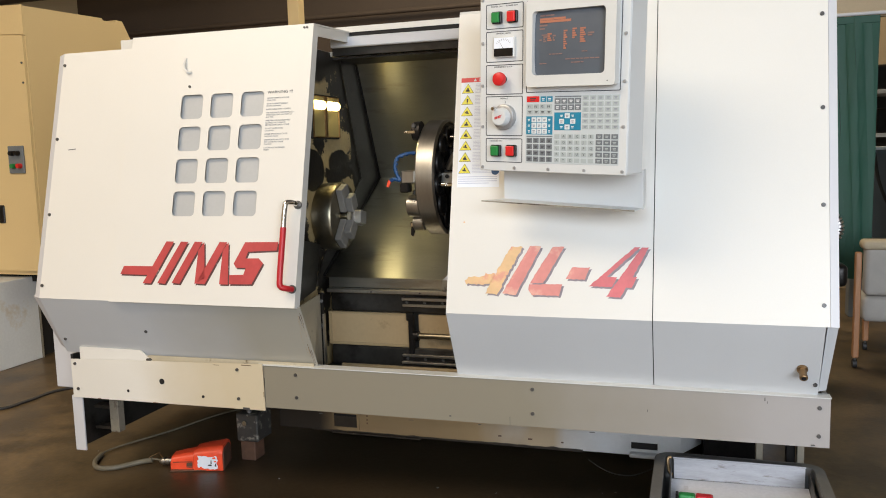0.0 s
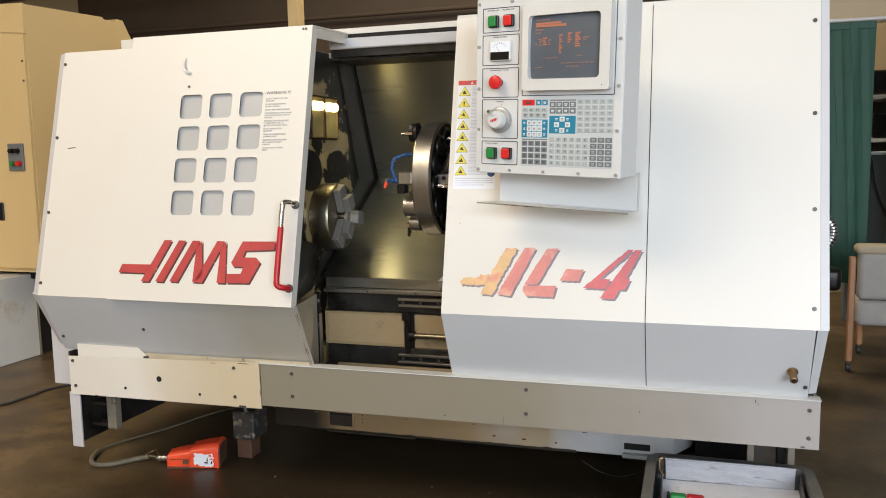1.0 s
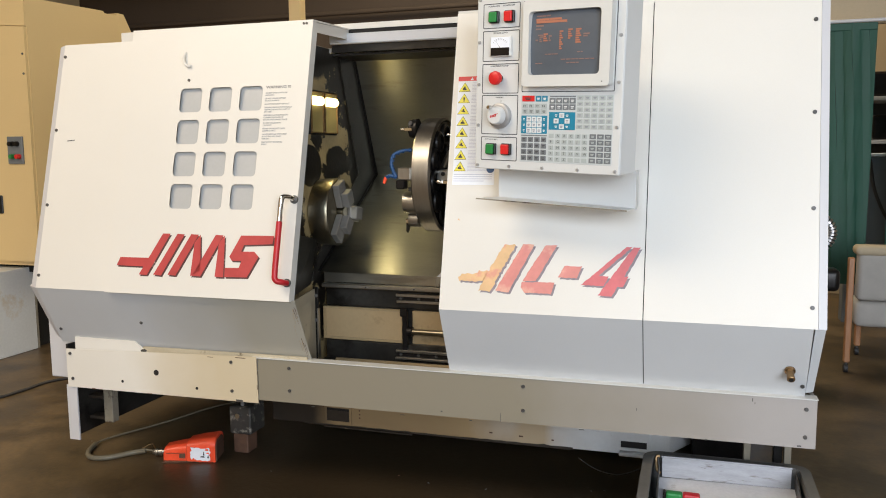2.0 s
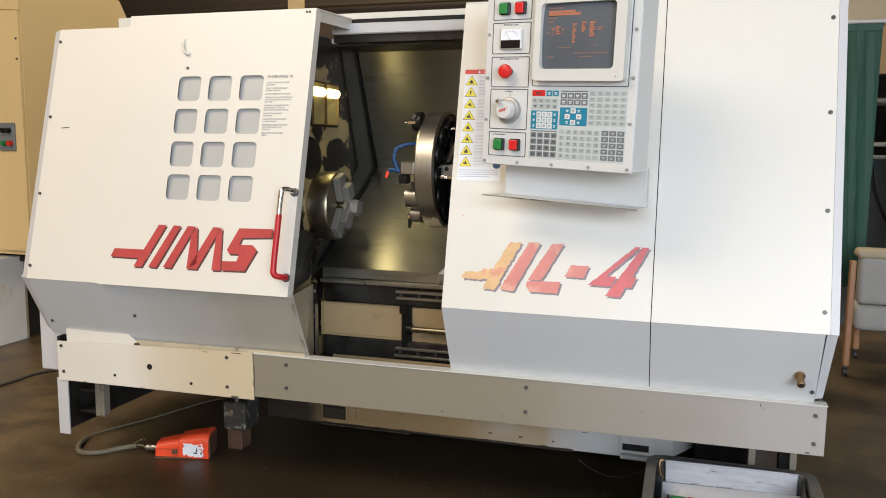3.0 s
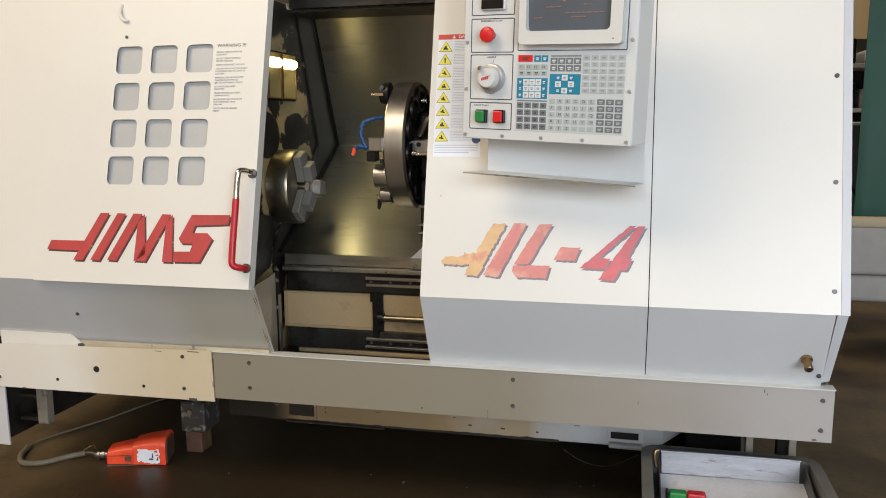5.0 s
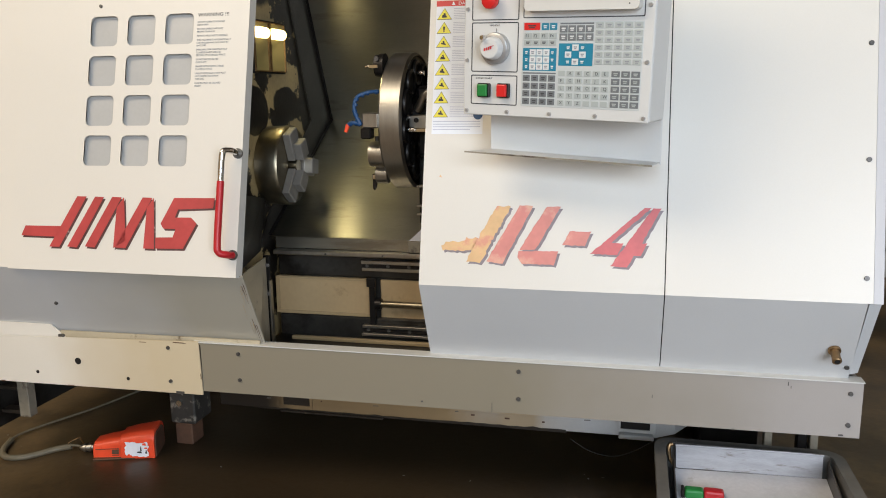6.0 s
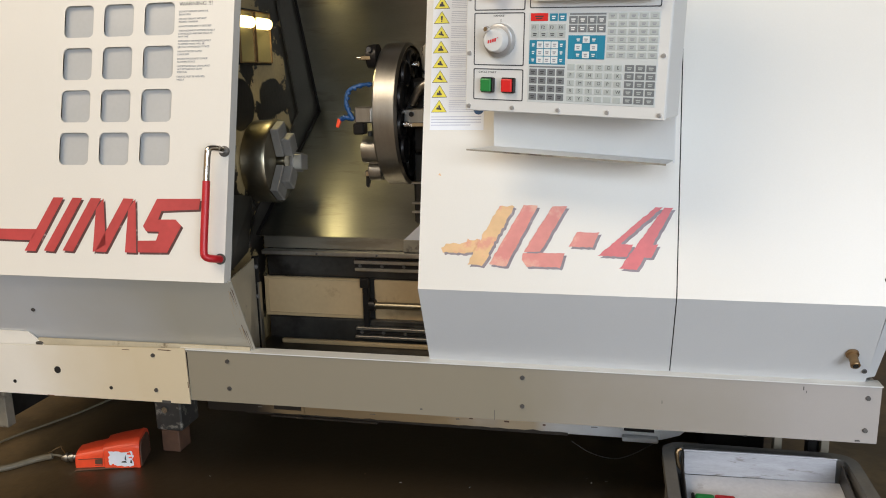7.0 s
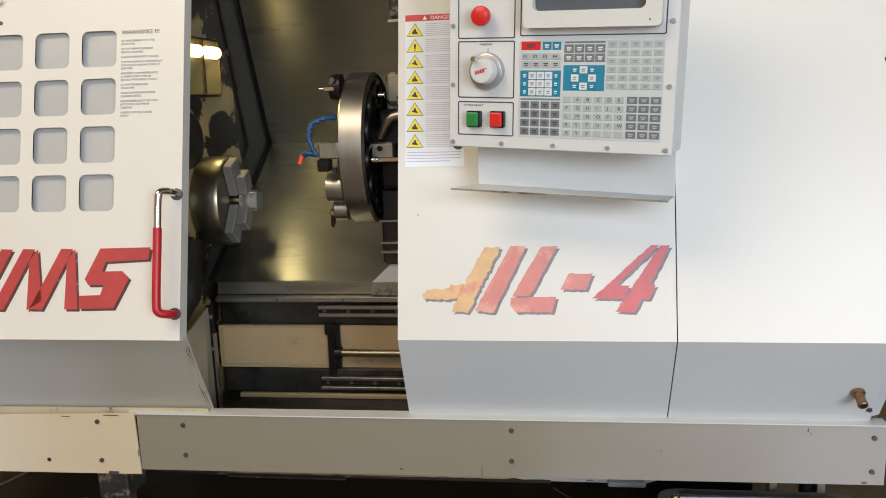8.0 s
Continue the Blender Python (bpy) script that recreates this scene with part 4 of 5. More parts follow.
for y0, y1 in ((0.395, 0.505), (0.525, 0.645)):
    part("lamp_pane", B((XW + 0.012, y0, 1.345), (XW + 0.014, y1, 1.515)), LAMP_PANE, wl, "oily greenish lamp pane")
    part("lamp_tube", R((XW + 0.026, y0 + 0.004, 1.478), (XW + 0.026, y1 - 0.040, 1.478), 0.020), LAMP_GLOW, wl, "glowing warm lamp tube", smooth=True)
    bm = ring_frame(bmesh.new(), Matrix(((0, 0, 1, XW + 0.014), (1, 0, 0, 0), (0, 1, 0, 0), (0, 0, 0, 1))), [(y1 + .004, 1.519), (y0 - .004, 1.519), (y0 - .004, 1.341), (y1 + .004, 1.341)], [(y1, 1.515), (y0, 1.515), (y0, 1.345), (y1, 1.345)], 0.006)
    part("pane_frame", bm, BRASS, wl)

# chuck
CY, CZ = 0.50, 0.995
chuck = part("chuck", lathe_shape(bmesh.new(), [(XW, 0.12), (XW + 0.004, 0.146), (XW + 0.082, 0.150), (XW + 0.092, 0.144), (XW + 0.094, 0.05), (XW + 0.075, 0.04)], "X", (0, CY, CZ), 56), CHUCK, lathe, "dark oily steel three-jaw chuck", smooth=True)
for k in range(3):
    m = Matrix.Translation((XW + 0.093, CY, CZ)) @ Matrix.Rotation(radians(22 + 120 * k), 4, "X")
    bm = B((0, -0.036, 0.035), (0.030, 0.036, 0.142), 0.003, m)
    box(bm, (0.030, -0.028, 0.035), (0.062, 0.028, 0.100), 0.003, m)
    part("jaw", bm, JAW, chuck, "ground steel chuck jaw")
part("bar_stock", R((XW + 0.07, CY, CZ), (XW + 0.115, CY, CZ), 0.024), CHUCK, chuck, smooth=True)

# turret with its tools
TX0, TX1, TY, TZ, TR = -0.505, -0.425, 0.45, 1.160, 0.235
turret = part("turret", lathe_shape(bmesh.new(), [(TX0, 0.12), (TX0, TR - 0.006), (TX0 + 0.006, TR), (TX1 - 0.008, TR), (TX1, TR - 0.008), (TX1, 0.225), (TX1 - 0.012, 0.222), (TX1 - 0.012, 0.06)], "X", (0, TY, TZ), 72), TURN, lathe, "twelve-station steel tool turret", smooth=True)
part("turret_face", lathe_shape(bmesh.new(), [(TX1 - 0.011, 0.222), (TX1 - 0.004, 0.218), (TX1 - 0.004, 0.10), (TX1 + 0.012, 0.095), (TX1 + 0.012, 0.03)], "X", (0, TY, TZ), 56), BLACK, turret, smooth=True)
for k in range(12):
    a = radians(30 * k + 8)
    c = Vector((TX1 - 0.004, TY + 0.165 * math.cos(a), TZ + 0.165 * math.sin(a)))
    bm = bmesh.new()
    tube(bm, [c + Vector((0.004, 0.040 * math.cos(b), 0.040 * math.sin(b))) for b in [radians(45 * j) for j in range(9)]], 0.008, 6)
    part("station_ring", bm, BLACK, turret, smooth=True)
    part("station_bore", R(c, c + Vector((0.003, 0, 0)), 0.033), HOLE, turret)
    if k % 3 == 0:
        part("station_pin", R(c, c + Vector((0.03, 0, 0)), 0.012, 0.009), CHROME, turret, smooth=True)
fb = part("tool_block", B((TX1 + 0.002, 0.30, 1.135), (TX1 + 0.070, 0.36, 1.185), 0.004), TURN, turret, "steel tool block")
part("block_plate", B((TX1 + 0.004, 0.293, 1.128), (TX1 + 0.105, 0.30, 1.142), 0.002), CHROME, fb)
part("clamp_screw", R((TX1 + 0.03, 0.30, 1.168), (TX1 + 0.03, 0.292, 1.168), 0.008), BLACK, fb)
part("turret_hub", lathe_shape(bmesh.new(), [(TX1 + 0.010, 0.095), (TX1 + 0.05, 0.090), (TX1 + 0.055, 0.06)], "X", (0, TY, TZ), 36), BLACK, turret, smooth=True)
# near tools on the face towards the chuck
t1 = part("tool_holder", lathe_shape(bmesh.new(), [(-0.543, 0.020), (-0.538, 0.036), (-0.520, 0.040), (-0.505, 0.040)], "X", (0, 0.325, 1.348), 24), BLACK, turret, smooth=True)
part("insert_clamp", B((-0.553, 0.285, 1.338), (-0.520, 0.325, 1.352), 0.002), CHROME, t1)
part("insert_pin", R((-0.566, 0.29, 1.345), (-0.552, 0.29, 1.345), 0.0035), CHROME, t1)
part("holder_screw", R((-0.525, 0.292, 1.37), (-0.525, 0.282, 1.37), 0.008), BOLT, t1)
t2 = part("tool_block", B((-0.560, 0.22, 1.145), (-0.505, 0.29, 1.195), 0.004), TURN, turret, "steel tool block")
part("block_clamp", B((-0.565, 0.215, 1.110), (-0.530, 0.26, 1.145), 0.004), BLACK, t2)
t3 = part("boring_holder", lathe_shape(bmesh.new(), [(-0.562, 0.026), (-0.556, 0.044), (-0.530, 0.046), (-0.505, 0.046)], "X", (0, 0.30, 1.055), 28), TURN, turret, "polished boring bar holder", smooth=True)
part("bore", R((-0.563, 0.30, 1.055), (-0.560, 0.30, 1.055), 0.02), HOLE, t3)
part("set_screw", R((-0.535, 0.30, 1.10), (-0.535, 0.30, 1.115), 0.008), BOLT, t3)
t4 = part("boring_holder", lathe_shape(bmesh.new(), [(-0.548, 0.028), (-0.544, 0.034), (-0.505, 0.034)], "X", (0, 0.33, 0.985), 28), TURN, turret, "polished boring bar holder", smooth=True)
part("cut_off_tool", prism(bmesh.new(), [(-0.560, 0.32, 0.985), (-0.548, 0.32, 0.985), (-0.550, 0.32, 0.945), (-0.556, 0.32, 0.928), (-0.562, 0.32, 0.935)], (0, 0.015, 0)), BLACK, t4)
part("tool_shank", B((-0.563, 0.315, 0.965), (-0.505, 0.34, 0.985), 0.003), CHROME, t4)
# segmented coolant hose with an orange nozzle
hp = [(-0.505, 0.30, 1.262), (-0.545, 0.27, 1.262), (-0.585, 0.25, 1.245), (-0.592, 0.24, 1.205), (-0.580, 0.235, 1.175), (-0.570, 0.235, 1.158), (-0.595, 0.235, 1.163), (-0.615, 0.235, 1.155)]
hose = part("coolant_hose", tube(bmesh.new(), hp, 0.0062, 10), HOSE, turret, "blue segmented coolant hose", smooth=True)
for i, (a, b) in enumerate(zip(hp, hp[1:])):
    for f in (0.2, 0.6):
        c = Vector(a).lerp(Vector(b), f)
        d = (Vector(b) - Vector(a)).normalized() * 0.004
        part("hose_bead", R(c - d, c + d, 0.009, 0.0075, 12), HOSE, hose, smooth=True)
part("nozzle", R((-0.613, 0.235, 1.157), (-0.622, 0.233, 1.132), 0.008, 0.0055, 12), ORANGE, hose, "orange nozzle")
# carriage behind the turret
carr = part("carriage", B((TX1 + 0.012, 0.36, 1.04), (0.25, 0.62, 1.28), 0.012), BLACK, lathe, "dark oily tool carriage")
part("carriage_casting", B((-0.408, 0.50, 1.243), (0.25, 0.85, 1.392), 0.010), PEELED, carr, "chipped cream casting")
part("carriage_slide", B((-0.425, 0.42, 0.79), (0.25, 0.75, 1.035), 0.008), DARKIN, carr)
for z in (0.83, 0.86, 0.93):
    part("wiper_strip", B((-0.430, 0.405, z), (0.25, 0.42, z + 0.008), 0.001), TURN, carr)
part("coolant_pipe", tube(bmesh.new(), [(-0.40, 0.33, 1.20), (-0.36, 0.31, 1.255), (-0.31, 0.31, 1.26), (-0.28, 0.33, 1.22), (-0.27, 0.36, 1.10)], 0.014, 12), TURN, carr, smooth=True)
part("turret_motor", B((-0.425, 0.70, 1.575), (-0.05, 0.84, 1.685), 0.008), CHIPPED, carr)
part("motor_edge", B((-0.430, 0.69, 1.560), (-0.05, 0.70, 1.572), 0.002), TURN, carr)

for ob in (turret, carr):
    ob.matrix_basis = Matrix.Translation((0.008, 0, 0)) @ ob.matrix_basis

# ---- marks on the front ----
def decal(name, m, polys, mat, parent, label="", lift=0.0008, thick=0.0006):
    bm = bmesh.new()
    for p in polys:
        plate(bm, m, p, thick, lift)
    return part(name, bm, mat, parent, label)


def xz(pts):
    return [(x, dz(z)) for x, z in pts]


fm, pm = dm, on_front(0, KZ, 0)
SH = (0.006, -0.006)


def ragged(pts, amp):
    """An outline with worn, uneven edges."""
    rg = random.Random(len(pts) * 31 + int(1000 * abs(pts[0][0])))
    out = []
    for (x0, y0), (x1, y1) in zip(pts, pts[1:] + pts[:1]):
        k = max(1, int(math.hypot(x1 - x0, y1 - y0) / 0.008))
        for i in range(k):
            f = i / k
            out.append((x0 + (x1 - x0) * f + rg.uniform(-amp, amp), y0 + (y1 - y0) * f + rg.uniform(-amp, amp)))
    return out


def emblem(m, parent, shapes, name):
    """Slanted bars with a dark shadow edge; shapes of (points, material)."""
    for pts, mat in shapes:
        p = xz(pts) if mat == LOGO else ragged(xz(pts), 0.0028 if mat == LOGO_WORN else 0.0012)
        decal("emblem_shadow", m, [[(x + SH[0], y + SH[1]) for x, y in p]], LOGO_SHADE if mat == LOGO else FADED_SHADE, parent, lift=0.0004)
        decal(name, m, [p], mat, parent, lift=0.0012)


bars = [
    ([(-1.645, 0.808), (-1.631, 0.840), (-1.492, 0.841), (-1.514, 0.807)], LOGO),
    ([(-1.441, 0.937), (-1.406, 0.937), (-1.497, 0.775), (-1.535, 0.775)], LOGO),
    ([(-1.374, 0.937), (-1.341, 0.936), (-1.431, 0.775), (-1.467, 0.777)], LOGO),
    ([(-1.311, 0.937), (-1.276, 0.936), (-1.365, 0.777), (-1.401, 0.779)], LOGO),
    ([(-1.292, 0.905), (-1.268, 0.936), (-1.254, 0.800), (-1.297, 0.777)], LOGO),
    ([(-1.200, 0.937), (-1.166, 0.936), (-1.252, 0.778), (-1.290, 0.779)], LOGO),
    ([(-1.183, 0.905), (-1.160, 0.936), (-1.150, 0.779), (-1.188, 0.779)], LOGO),
    ([(-1.088, 0.937), (-0.946, 0.939), (-0.951, 0.908), (-1.072, 0.902), (-1.082, 0.877), (-1.025, 0.878), (-1.005, 0.860), (-1.048, 0.782), (-1.145, 0.780), (-1.147, 0.814), (-1.086, 0.816), (-1.077, 0.842), (-1.120, 0.842), (-1.131, 0.857)], LOGO)]
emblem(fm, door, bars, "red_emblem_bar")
right_bars = [
    ([(-0.205, 0.829), (-0.150, 0.832), (-0.145, 0.842), (-0.110, 0.842), (-0.128, 0.806), (-0.145, 0.804), (-0.212, 0.806), (-0.217, 0.816)], LOGO_WORN),
    ([(-0.059, 0.934), (-0.019, 0.933), (-0.102, 0.772), (-0.145, 0.774), (-0.128, 0.812)], LOGO_WORN),
    ([(0.007, 0.936), (0.046, 0.936), (-0.037, 0.772), (-0.085, 0.777)], LOGO_PALE),
    ([(0.085, 0.935), (0.124, 0.935), (0.056, 0.814), (0.010, 0.812)], LOGO_PALE),
    ([(0.008, 0.809), (0.120, 0.812), (0.110, 0.773), (0.020, 0.774), (0.006, 0.792)], LOGO_PALE),
    ([(0.152, 0.868), (0.212, 0.868), (0.195, 0.829), (0.132, 0.829)], LOGO_PALE),
    ([(0.355, 0.936), (0.374, 0.936), (0.268, 0.840), (0.300, 0.838), (0.286, 0.807), (0.209, 0.807)], LOGO_PINK),
    ([(0.378, 0.936), (0.400, 0.935), (0.350, 0.840), (0.364, 0.840), (0.348, 0.806), (0.330, 0.806), (0.312, 0.773), (0.266, 0.775)], LOGO_PINK)]
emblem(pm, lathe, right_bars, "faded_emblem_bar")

# door writing
def tag(m, x, z, body, size, parent, mat=INK, name="lettering", width=None):
    return text_mesh(name, body, size, m @ Matrix.Translation((x, dz(z), 0.0006)), mat, parent, width=width)


tag(fm, -1.040, 1.500, "WARNING !!!", 0.016, door, width=0.108)
lines = ["DO NOT OPERATE WITH THE", "DOOR OPEN", "", "DO NOT OPERATE WITHOUT", "PROPER TRAINING", "", "ALWAYS WEAR SAFETY GOGGLES", "", "THIS MACHINE IS AUTOMATICALLY",
         "CONTROLLED AND MAY START AT", "ANY TIME", "", "IMPROPERLY OR INADEQUATELY", "CLAMPED PARTS WILL BE", "EJECTED WITH DEADLY FORCE", "", "DO NOT EXCEED RATED",
         "CHUCK RPM", "", "HIGHER RPM REDUCES CHUCK", "CLAMPING FORCE", "", "UNSUPPORTED BAR STOCK MUST", "NOT EXTEND PAST DRAW", "TUBE END", "", "CHUCKS MUST BE GREASED", "WEEKLY"]
z = 1.480
for ln in lines:
    if ln:
        tag(fm, -1.040, z, ln, 0.0080, door, INKG, width=0.0041 * len(ln))
        z -= 0.0086
    else:
        z -= 0.0044
decal("scuff", pm, [xz([(-1.985, 1.315), (-1.945, 1.318), (-1.945, 1.315), (-1.985, 1.312)])], BOLT, lathe)
decal("scuff", pm, [xz([(-0.235, 1.015), (-0.230, 1.02), (-0.226, 1.012)])], LOGO_WORN, lathe)

# warning label with eight yellow triangles
lab = decal("warning_label", pm, [xz([(-0.264, 1.137), (-0.111, 1.137), (-0.111, 1.524), (-0.264, 1.524)])], PAPER, lathe, "white safety label with yellow triangles", lift=0.0004)
decal("label_header", pm, [xz([(-0.264, 1.508), (-0.111, 1.508), (-0.111, 1.524), (-0.264, 1.524)])], SIGNRED, lab)
text_mesh("header_lettering", "DANGER", 0.0125, pm @ Matrix.Translation((-0.198, dz(1.5115), 0.0018)), PAPER, lab, width=0.056)
decal("header_sign", pm, [xz([(-0.218, 1.511), (-0.207, 1.511), (-0.2125, 1.521)])], PAPER, lab, lift=0.0014)
for k in range(8):
    zt = 1.503 - 0.0405 * k
    tri = [(-0.261, zt - 0.034), (-0.216, zt - 0.034), (-0.2385, zt)]
    decal("triangle_border", pm, [xz(tri)], INK, lab, lift=0.001)
    decal("yellow_triangle", pm, [xz([(-0.2590, zt - 0.0328), (-0.2180, zt - 0.0328), (-0.2385, zt - 0.0022)])], YELLOW, lab, lift=0.0016)
    c = (-0.2385, zt - 0.022)
    pic = [[(c[0] - 0.002, c[1] - 0.004), (c[0] + 0.002, c[1] - 0.004), (c[0] + 0.003, c[1] + 0.008), (c[0] - 0.003, c[1] + 0.008)], [(c[0] - 0.002, c[1] - 0.008), (c[0] + 0.002, c[1] - 0.008), (c[0] + 0.002, c[1] - 0.0055), (c[0] - 0.002, c[1] - 0.0055)]] if k == 1 else \
        [[(c[0] - 0.008, c[1] - 0.006 + 0.002 * (k % 3)), (c[0] + 0.008, c[1] - 0.006), (c[0] + 0.006, c[1] - 0.001), (c[0] - 0.006, c[1] + 0.002)], [(c[0] - 0.003 + 0.001 * (k % 4), c[1] - 0.001), (c[0] + 0.004, c[1] - 0.001), (c[0] + 0.002, c[1] + 0.007), (c[0] - 0.003, c[1] + 0.006)]]
    decal("pictogram", pm, [xz(p) for p in pic], INK, lab, lift=0.0022)
    rows = []
    for j in range(7):
        zz = zt - 0.002 - j * 0.0050
        x1 = -0.120 - 0.012 * ((k * 7 + j * 5) % 4) / 2
        rows.append(xz([(-0.211, zz - 0.0011), (x1, zz - 0.0011), (x1, zz), (-0.211, zz)]))
    decal("print_line", pm, rows, INKB, lab, lift=0.001)
rows = [xz([(-0.260, 1.172 - 0.0075 * j), (-0.118 - 0.03 * (j == 3), 1.172 - 0.0075 * j), (-0.118 - 0.03 * (j == 3), 1.174 - 0.0075 * j), (-0.260, 1.174 - 0.0075 * j)]) for j in range(4)]
decal("print_line", pm, rows, INKB, lab, lift=0.001)
bm = bmesh.new()
plate(bm, pm, [(-0.126 + 0.014 * math.cos(radians(18 * i)), dz(1.192) + 0.014 * math.sin(radians(18 * i))) for i in range(20)], 0.0006, 0.0014)
part("blue_disc", bm, HOSE, lab)

# ---- control pendant ----
PO = Vector((-0.1152, -0.1905, 1.2116))
PU = Vector((0.9502, -0.3081, -0.0431)).normalized()
PV = Vector((0.0327, -0.0390, 0.9987))
PV = (PV - PU * PV.dot(PU)).normalized()
PN = PU.cross(PV)
PM = Matrix((PU, PV, PN)).transposed().to_4x4()
PM.translation = PO
pend = thing("control_pendant", "pale grey machine control pendant with screen and keypad", "control panel", m=PM, local=True)
I4 = Matrix.Identity(4)
part("housing", B((-0.010, -0.011, -0.125), (0.490, 0.532, -0.006), 0.004), PENDANT, pend)
part("front_plate", B((-0.010, -0.011, -0.006), (0.490, 0.532, 0.0), 0.002), PENDANT, pend)
part("mount_arm", B((0.12, 0.05, -0.20), (0.42, 0.45, -0.125), 0.004), PENDANT, pend)
for u, vv in [(0, 0.518), (0, 0.387), (0, 0.256), (0, 0.128), (0, 0), (0.4777, 0.520), (0.4777, 0.389), (0.4777, 0.257), (0.4777, 0.1287), (0.4777, 0), (0.1186, 0), (0.2376, 0), (0.3576, 0), (0.1186, 0.52), (0.2376, 0.52), (0.3576, 0.52)]:
    bm = R((u, vv, -0.001), (u, vv, 0.004), 0.0058, 0.0045, 12)
    rod(bm, (u, vv, 0.004), (u, vv, 0.0045), 0.0025, None, 6)
    part("screw", bm, SATIN, pend, smooth=True)


def outline(u0, v0, u1, v1, w=0.0024, r=0.004, parent=None):
    bm = ring_frame(bmesh.new(), Matrix.Translation((0, 0, 0.0002)), rounded(u0, v0, u1, v1, r), rounded(u0 + w, v0 + w, u1 - w, v1 - w, r - w * 0.6), 0.0006)
    return part("black_outline", bm, INK, pend)


for v0, v1 in ((0.4281, 0.5037), (0.3274, 0.4214), (0.2278, 0.3199), (0.0996, 0.2230), (0.0167, 0.0921)):
    outline(0.0123, v0, 0.1463, v1)
outline(0.158, 0.2315, 0.4665, 0.5037)


def ptext(body, u, vv, size, width):
    return text_mesh("lettering", body, size, Matrix.Translation((u, vv, 0.0004)), INK, pend, width=width)


ptext("POWER ON", 0.030, 0.4935, 0.0062, 0.040)
ptext("POWER OFF", 0.084, 0.4935, 0.0062, 0.042)
ptext("SPINDLE LOAD", 0.050, 0.412, 0.0062, 0.052)
ptext("EMERGENCY STOP", 0.042, 0.3105, 0.0062, 0.066)
ptext("HANDLE", 0.064, 0.2135, 0.0062, 0.028)
ptext("CYCLE START", 0.026, 0.0815, 0.0062, 0.048)


def push(u, vv, mat, label):
    b = part("push_button", B((u - 0.017, vv - 0.018, 0.0), (u + 0.017, vv + 0.018, 0.012), 0.002), BLACK, pend, label)
    part("cap", B((u - 0.0145, vv - 0.0155, 0.012), (u + 0.0135, vv + 0.0155, 0.020), 0.003, seg=2), mat, b)


push(0.0560, 0.4614, GREENB, "square green push button")
push(0.1115, 0.4617, REDB, "square red push button")
push(0.0545, 0.0534, GREENB, "square green push button")
push(0.1105, 0.0538, REDB, "square red push button")
# load meter
mt = part("load_meter", B((0.046, 0.341, 0.0), (0.1198, 0.403, 0.012), 0.003), BEZEL, pend, "analogue load meter")
part("dial", B((0.049, 0.368, 0.012), (0.1168, 0.400, 0.0128)), PAPER, mt)
part("dial_base", B((0.049, 0.344, 0.012), (0.1168, 0.368, 0.0135), 0.001), BLACK, mt)
part("needle", prism(bmesh.new(), [(0.082, 0.368, 0.0132), (0.083, 0.368, 0.0132), (0.064, 0.395, 0.0132)], (0, 0, 0.0004)), INK, mt)
bm = bmesh.new()
for k in range(9):
    a = radians(140 - 12.5 * k)
    c, d = math.cos(a), math.sin(a)
    plate(bm, I4, [(0.083 + 0.028 * c - 0.0005, 0.364 + 0.028 * d), (0.083 + 0.028 * c + 0.0005, 0.364 + 0.028 * d), (0.083 + 0.033 * c + 0.0005, 0.364 + 0.033 * d), (0.083 + 0.033 * c - 0.0005, 0.364 + 0.033 * d)], 0.0004, 0.0129)
part("scale_mark", bm, INK, mt)
# emergency stop
es = part("emergency_stop", lathe_shape(bmesh.new(), [(0, 0.013), (0.016, 0.013)], "Z", (0.076, 0.2745, 0), 24), BLACK, pend, "red mushroom stop button")
part("cap", lathe_shape(bmesh.new(), [(0.016, 0.014), (0.018, 0.0205), (0.028, 0.0215), (0.034, 0.019), (0.037, 0.012), (0.038, 0.003)], "Z", (0.076, 0.2745, 0), 32), REDB, es, smooth=True)
# jog handwheel
jg = part("jog_handwheel", lathe_shape(bmesh.new(), [(0, 0.0395), (0.010, 0.040), (0.016, 0.038), (0.018, 0.034)], "Z", (0.084, 0.1585, 0), 40), SATIN, pend, "metal jog handwheel", smooth=True)
part("knob", lathe_shape(bmesh.new(), [(0.016, 0.029), (0.036, 0.0275), (0.041, 0.0245), (0.042, 0.018), (0.040, 0.004)], "Z", (0.084, 0.1585, 0), 40), PENDANT, jg, smooth=True)
part("crank", lathe_shape(bmesh.new(), [(0.036, 0.006), (0.052, 0.007), (0.056, 0.005)], "Z", (0.070, 0.184, 0), 16), CHROME, jg, smooth=True)
bm = bmesh.new()
for k, (a, b) in enumerate(((-0.014, -0.004), (-0.008, 0.004), (-0.002, 0.001), (0.004, 0.006))):
    plate(bm, Matrix.Translation((0.083, 0.1585, 0)) @ Matrix.Rotation(radians(14), 4, "Z"), [(a, -0.004), (a + 0.004, -0.004), (a + 0.006, 0.003), (a + 0.002, 0.003)], 0.0006, 0.0418)
plate(bm, Matrix.Translation((0.083, 0.1585, 0)) @ Matrix.Rotation(radians(14), 4, "Z"), [(0.002, 0.002), (0.016, 0.002), (0.016, 0.0034), (0.002, 0.0034)], 0.0006, 0.0418)
part("red_mark", bm, SIGNRED, jg)
part("index_mark", B((0.0835, 0.200, 0.0002), (0.0845, 0.208, 0.0008)), INK, pend)
# screen
sc = part("screen_bezel", ring_frame(bmesh.new(), I4, rounded(0.173, 0.247, 0.460, 0.500, 0.010), rounded(0.194, 0.281, 0.428, 0.467, 0.012), 0.030), BEZEL, pend, "cream plastic screen bezel")
bm = bmesh.new()
n = 14
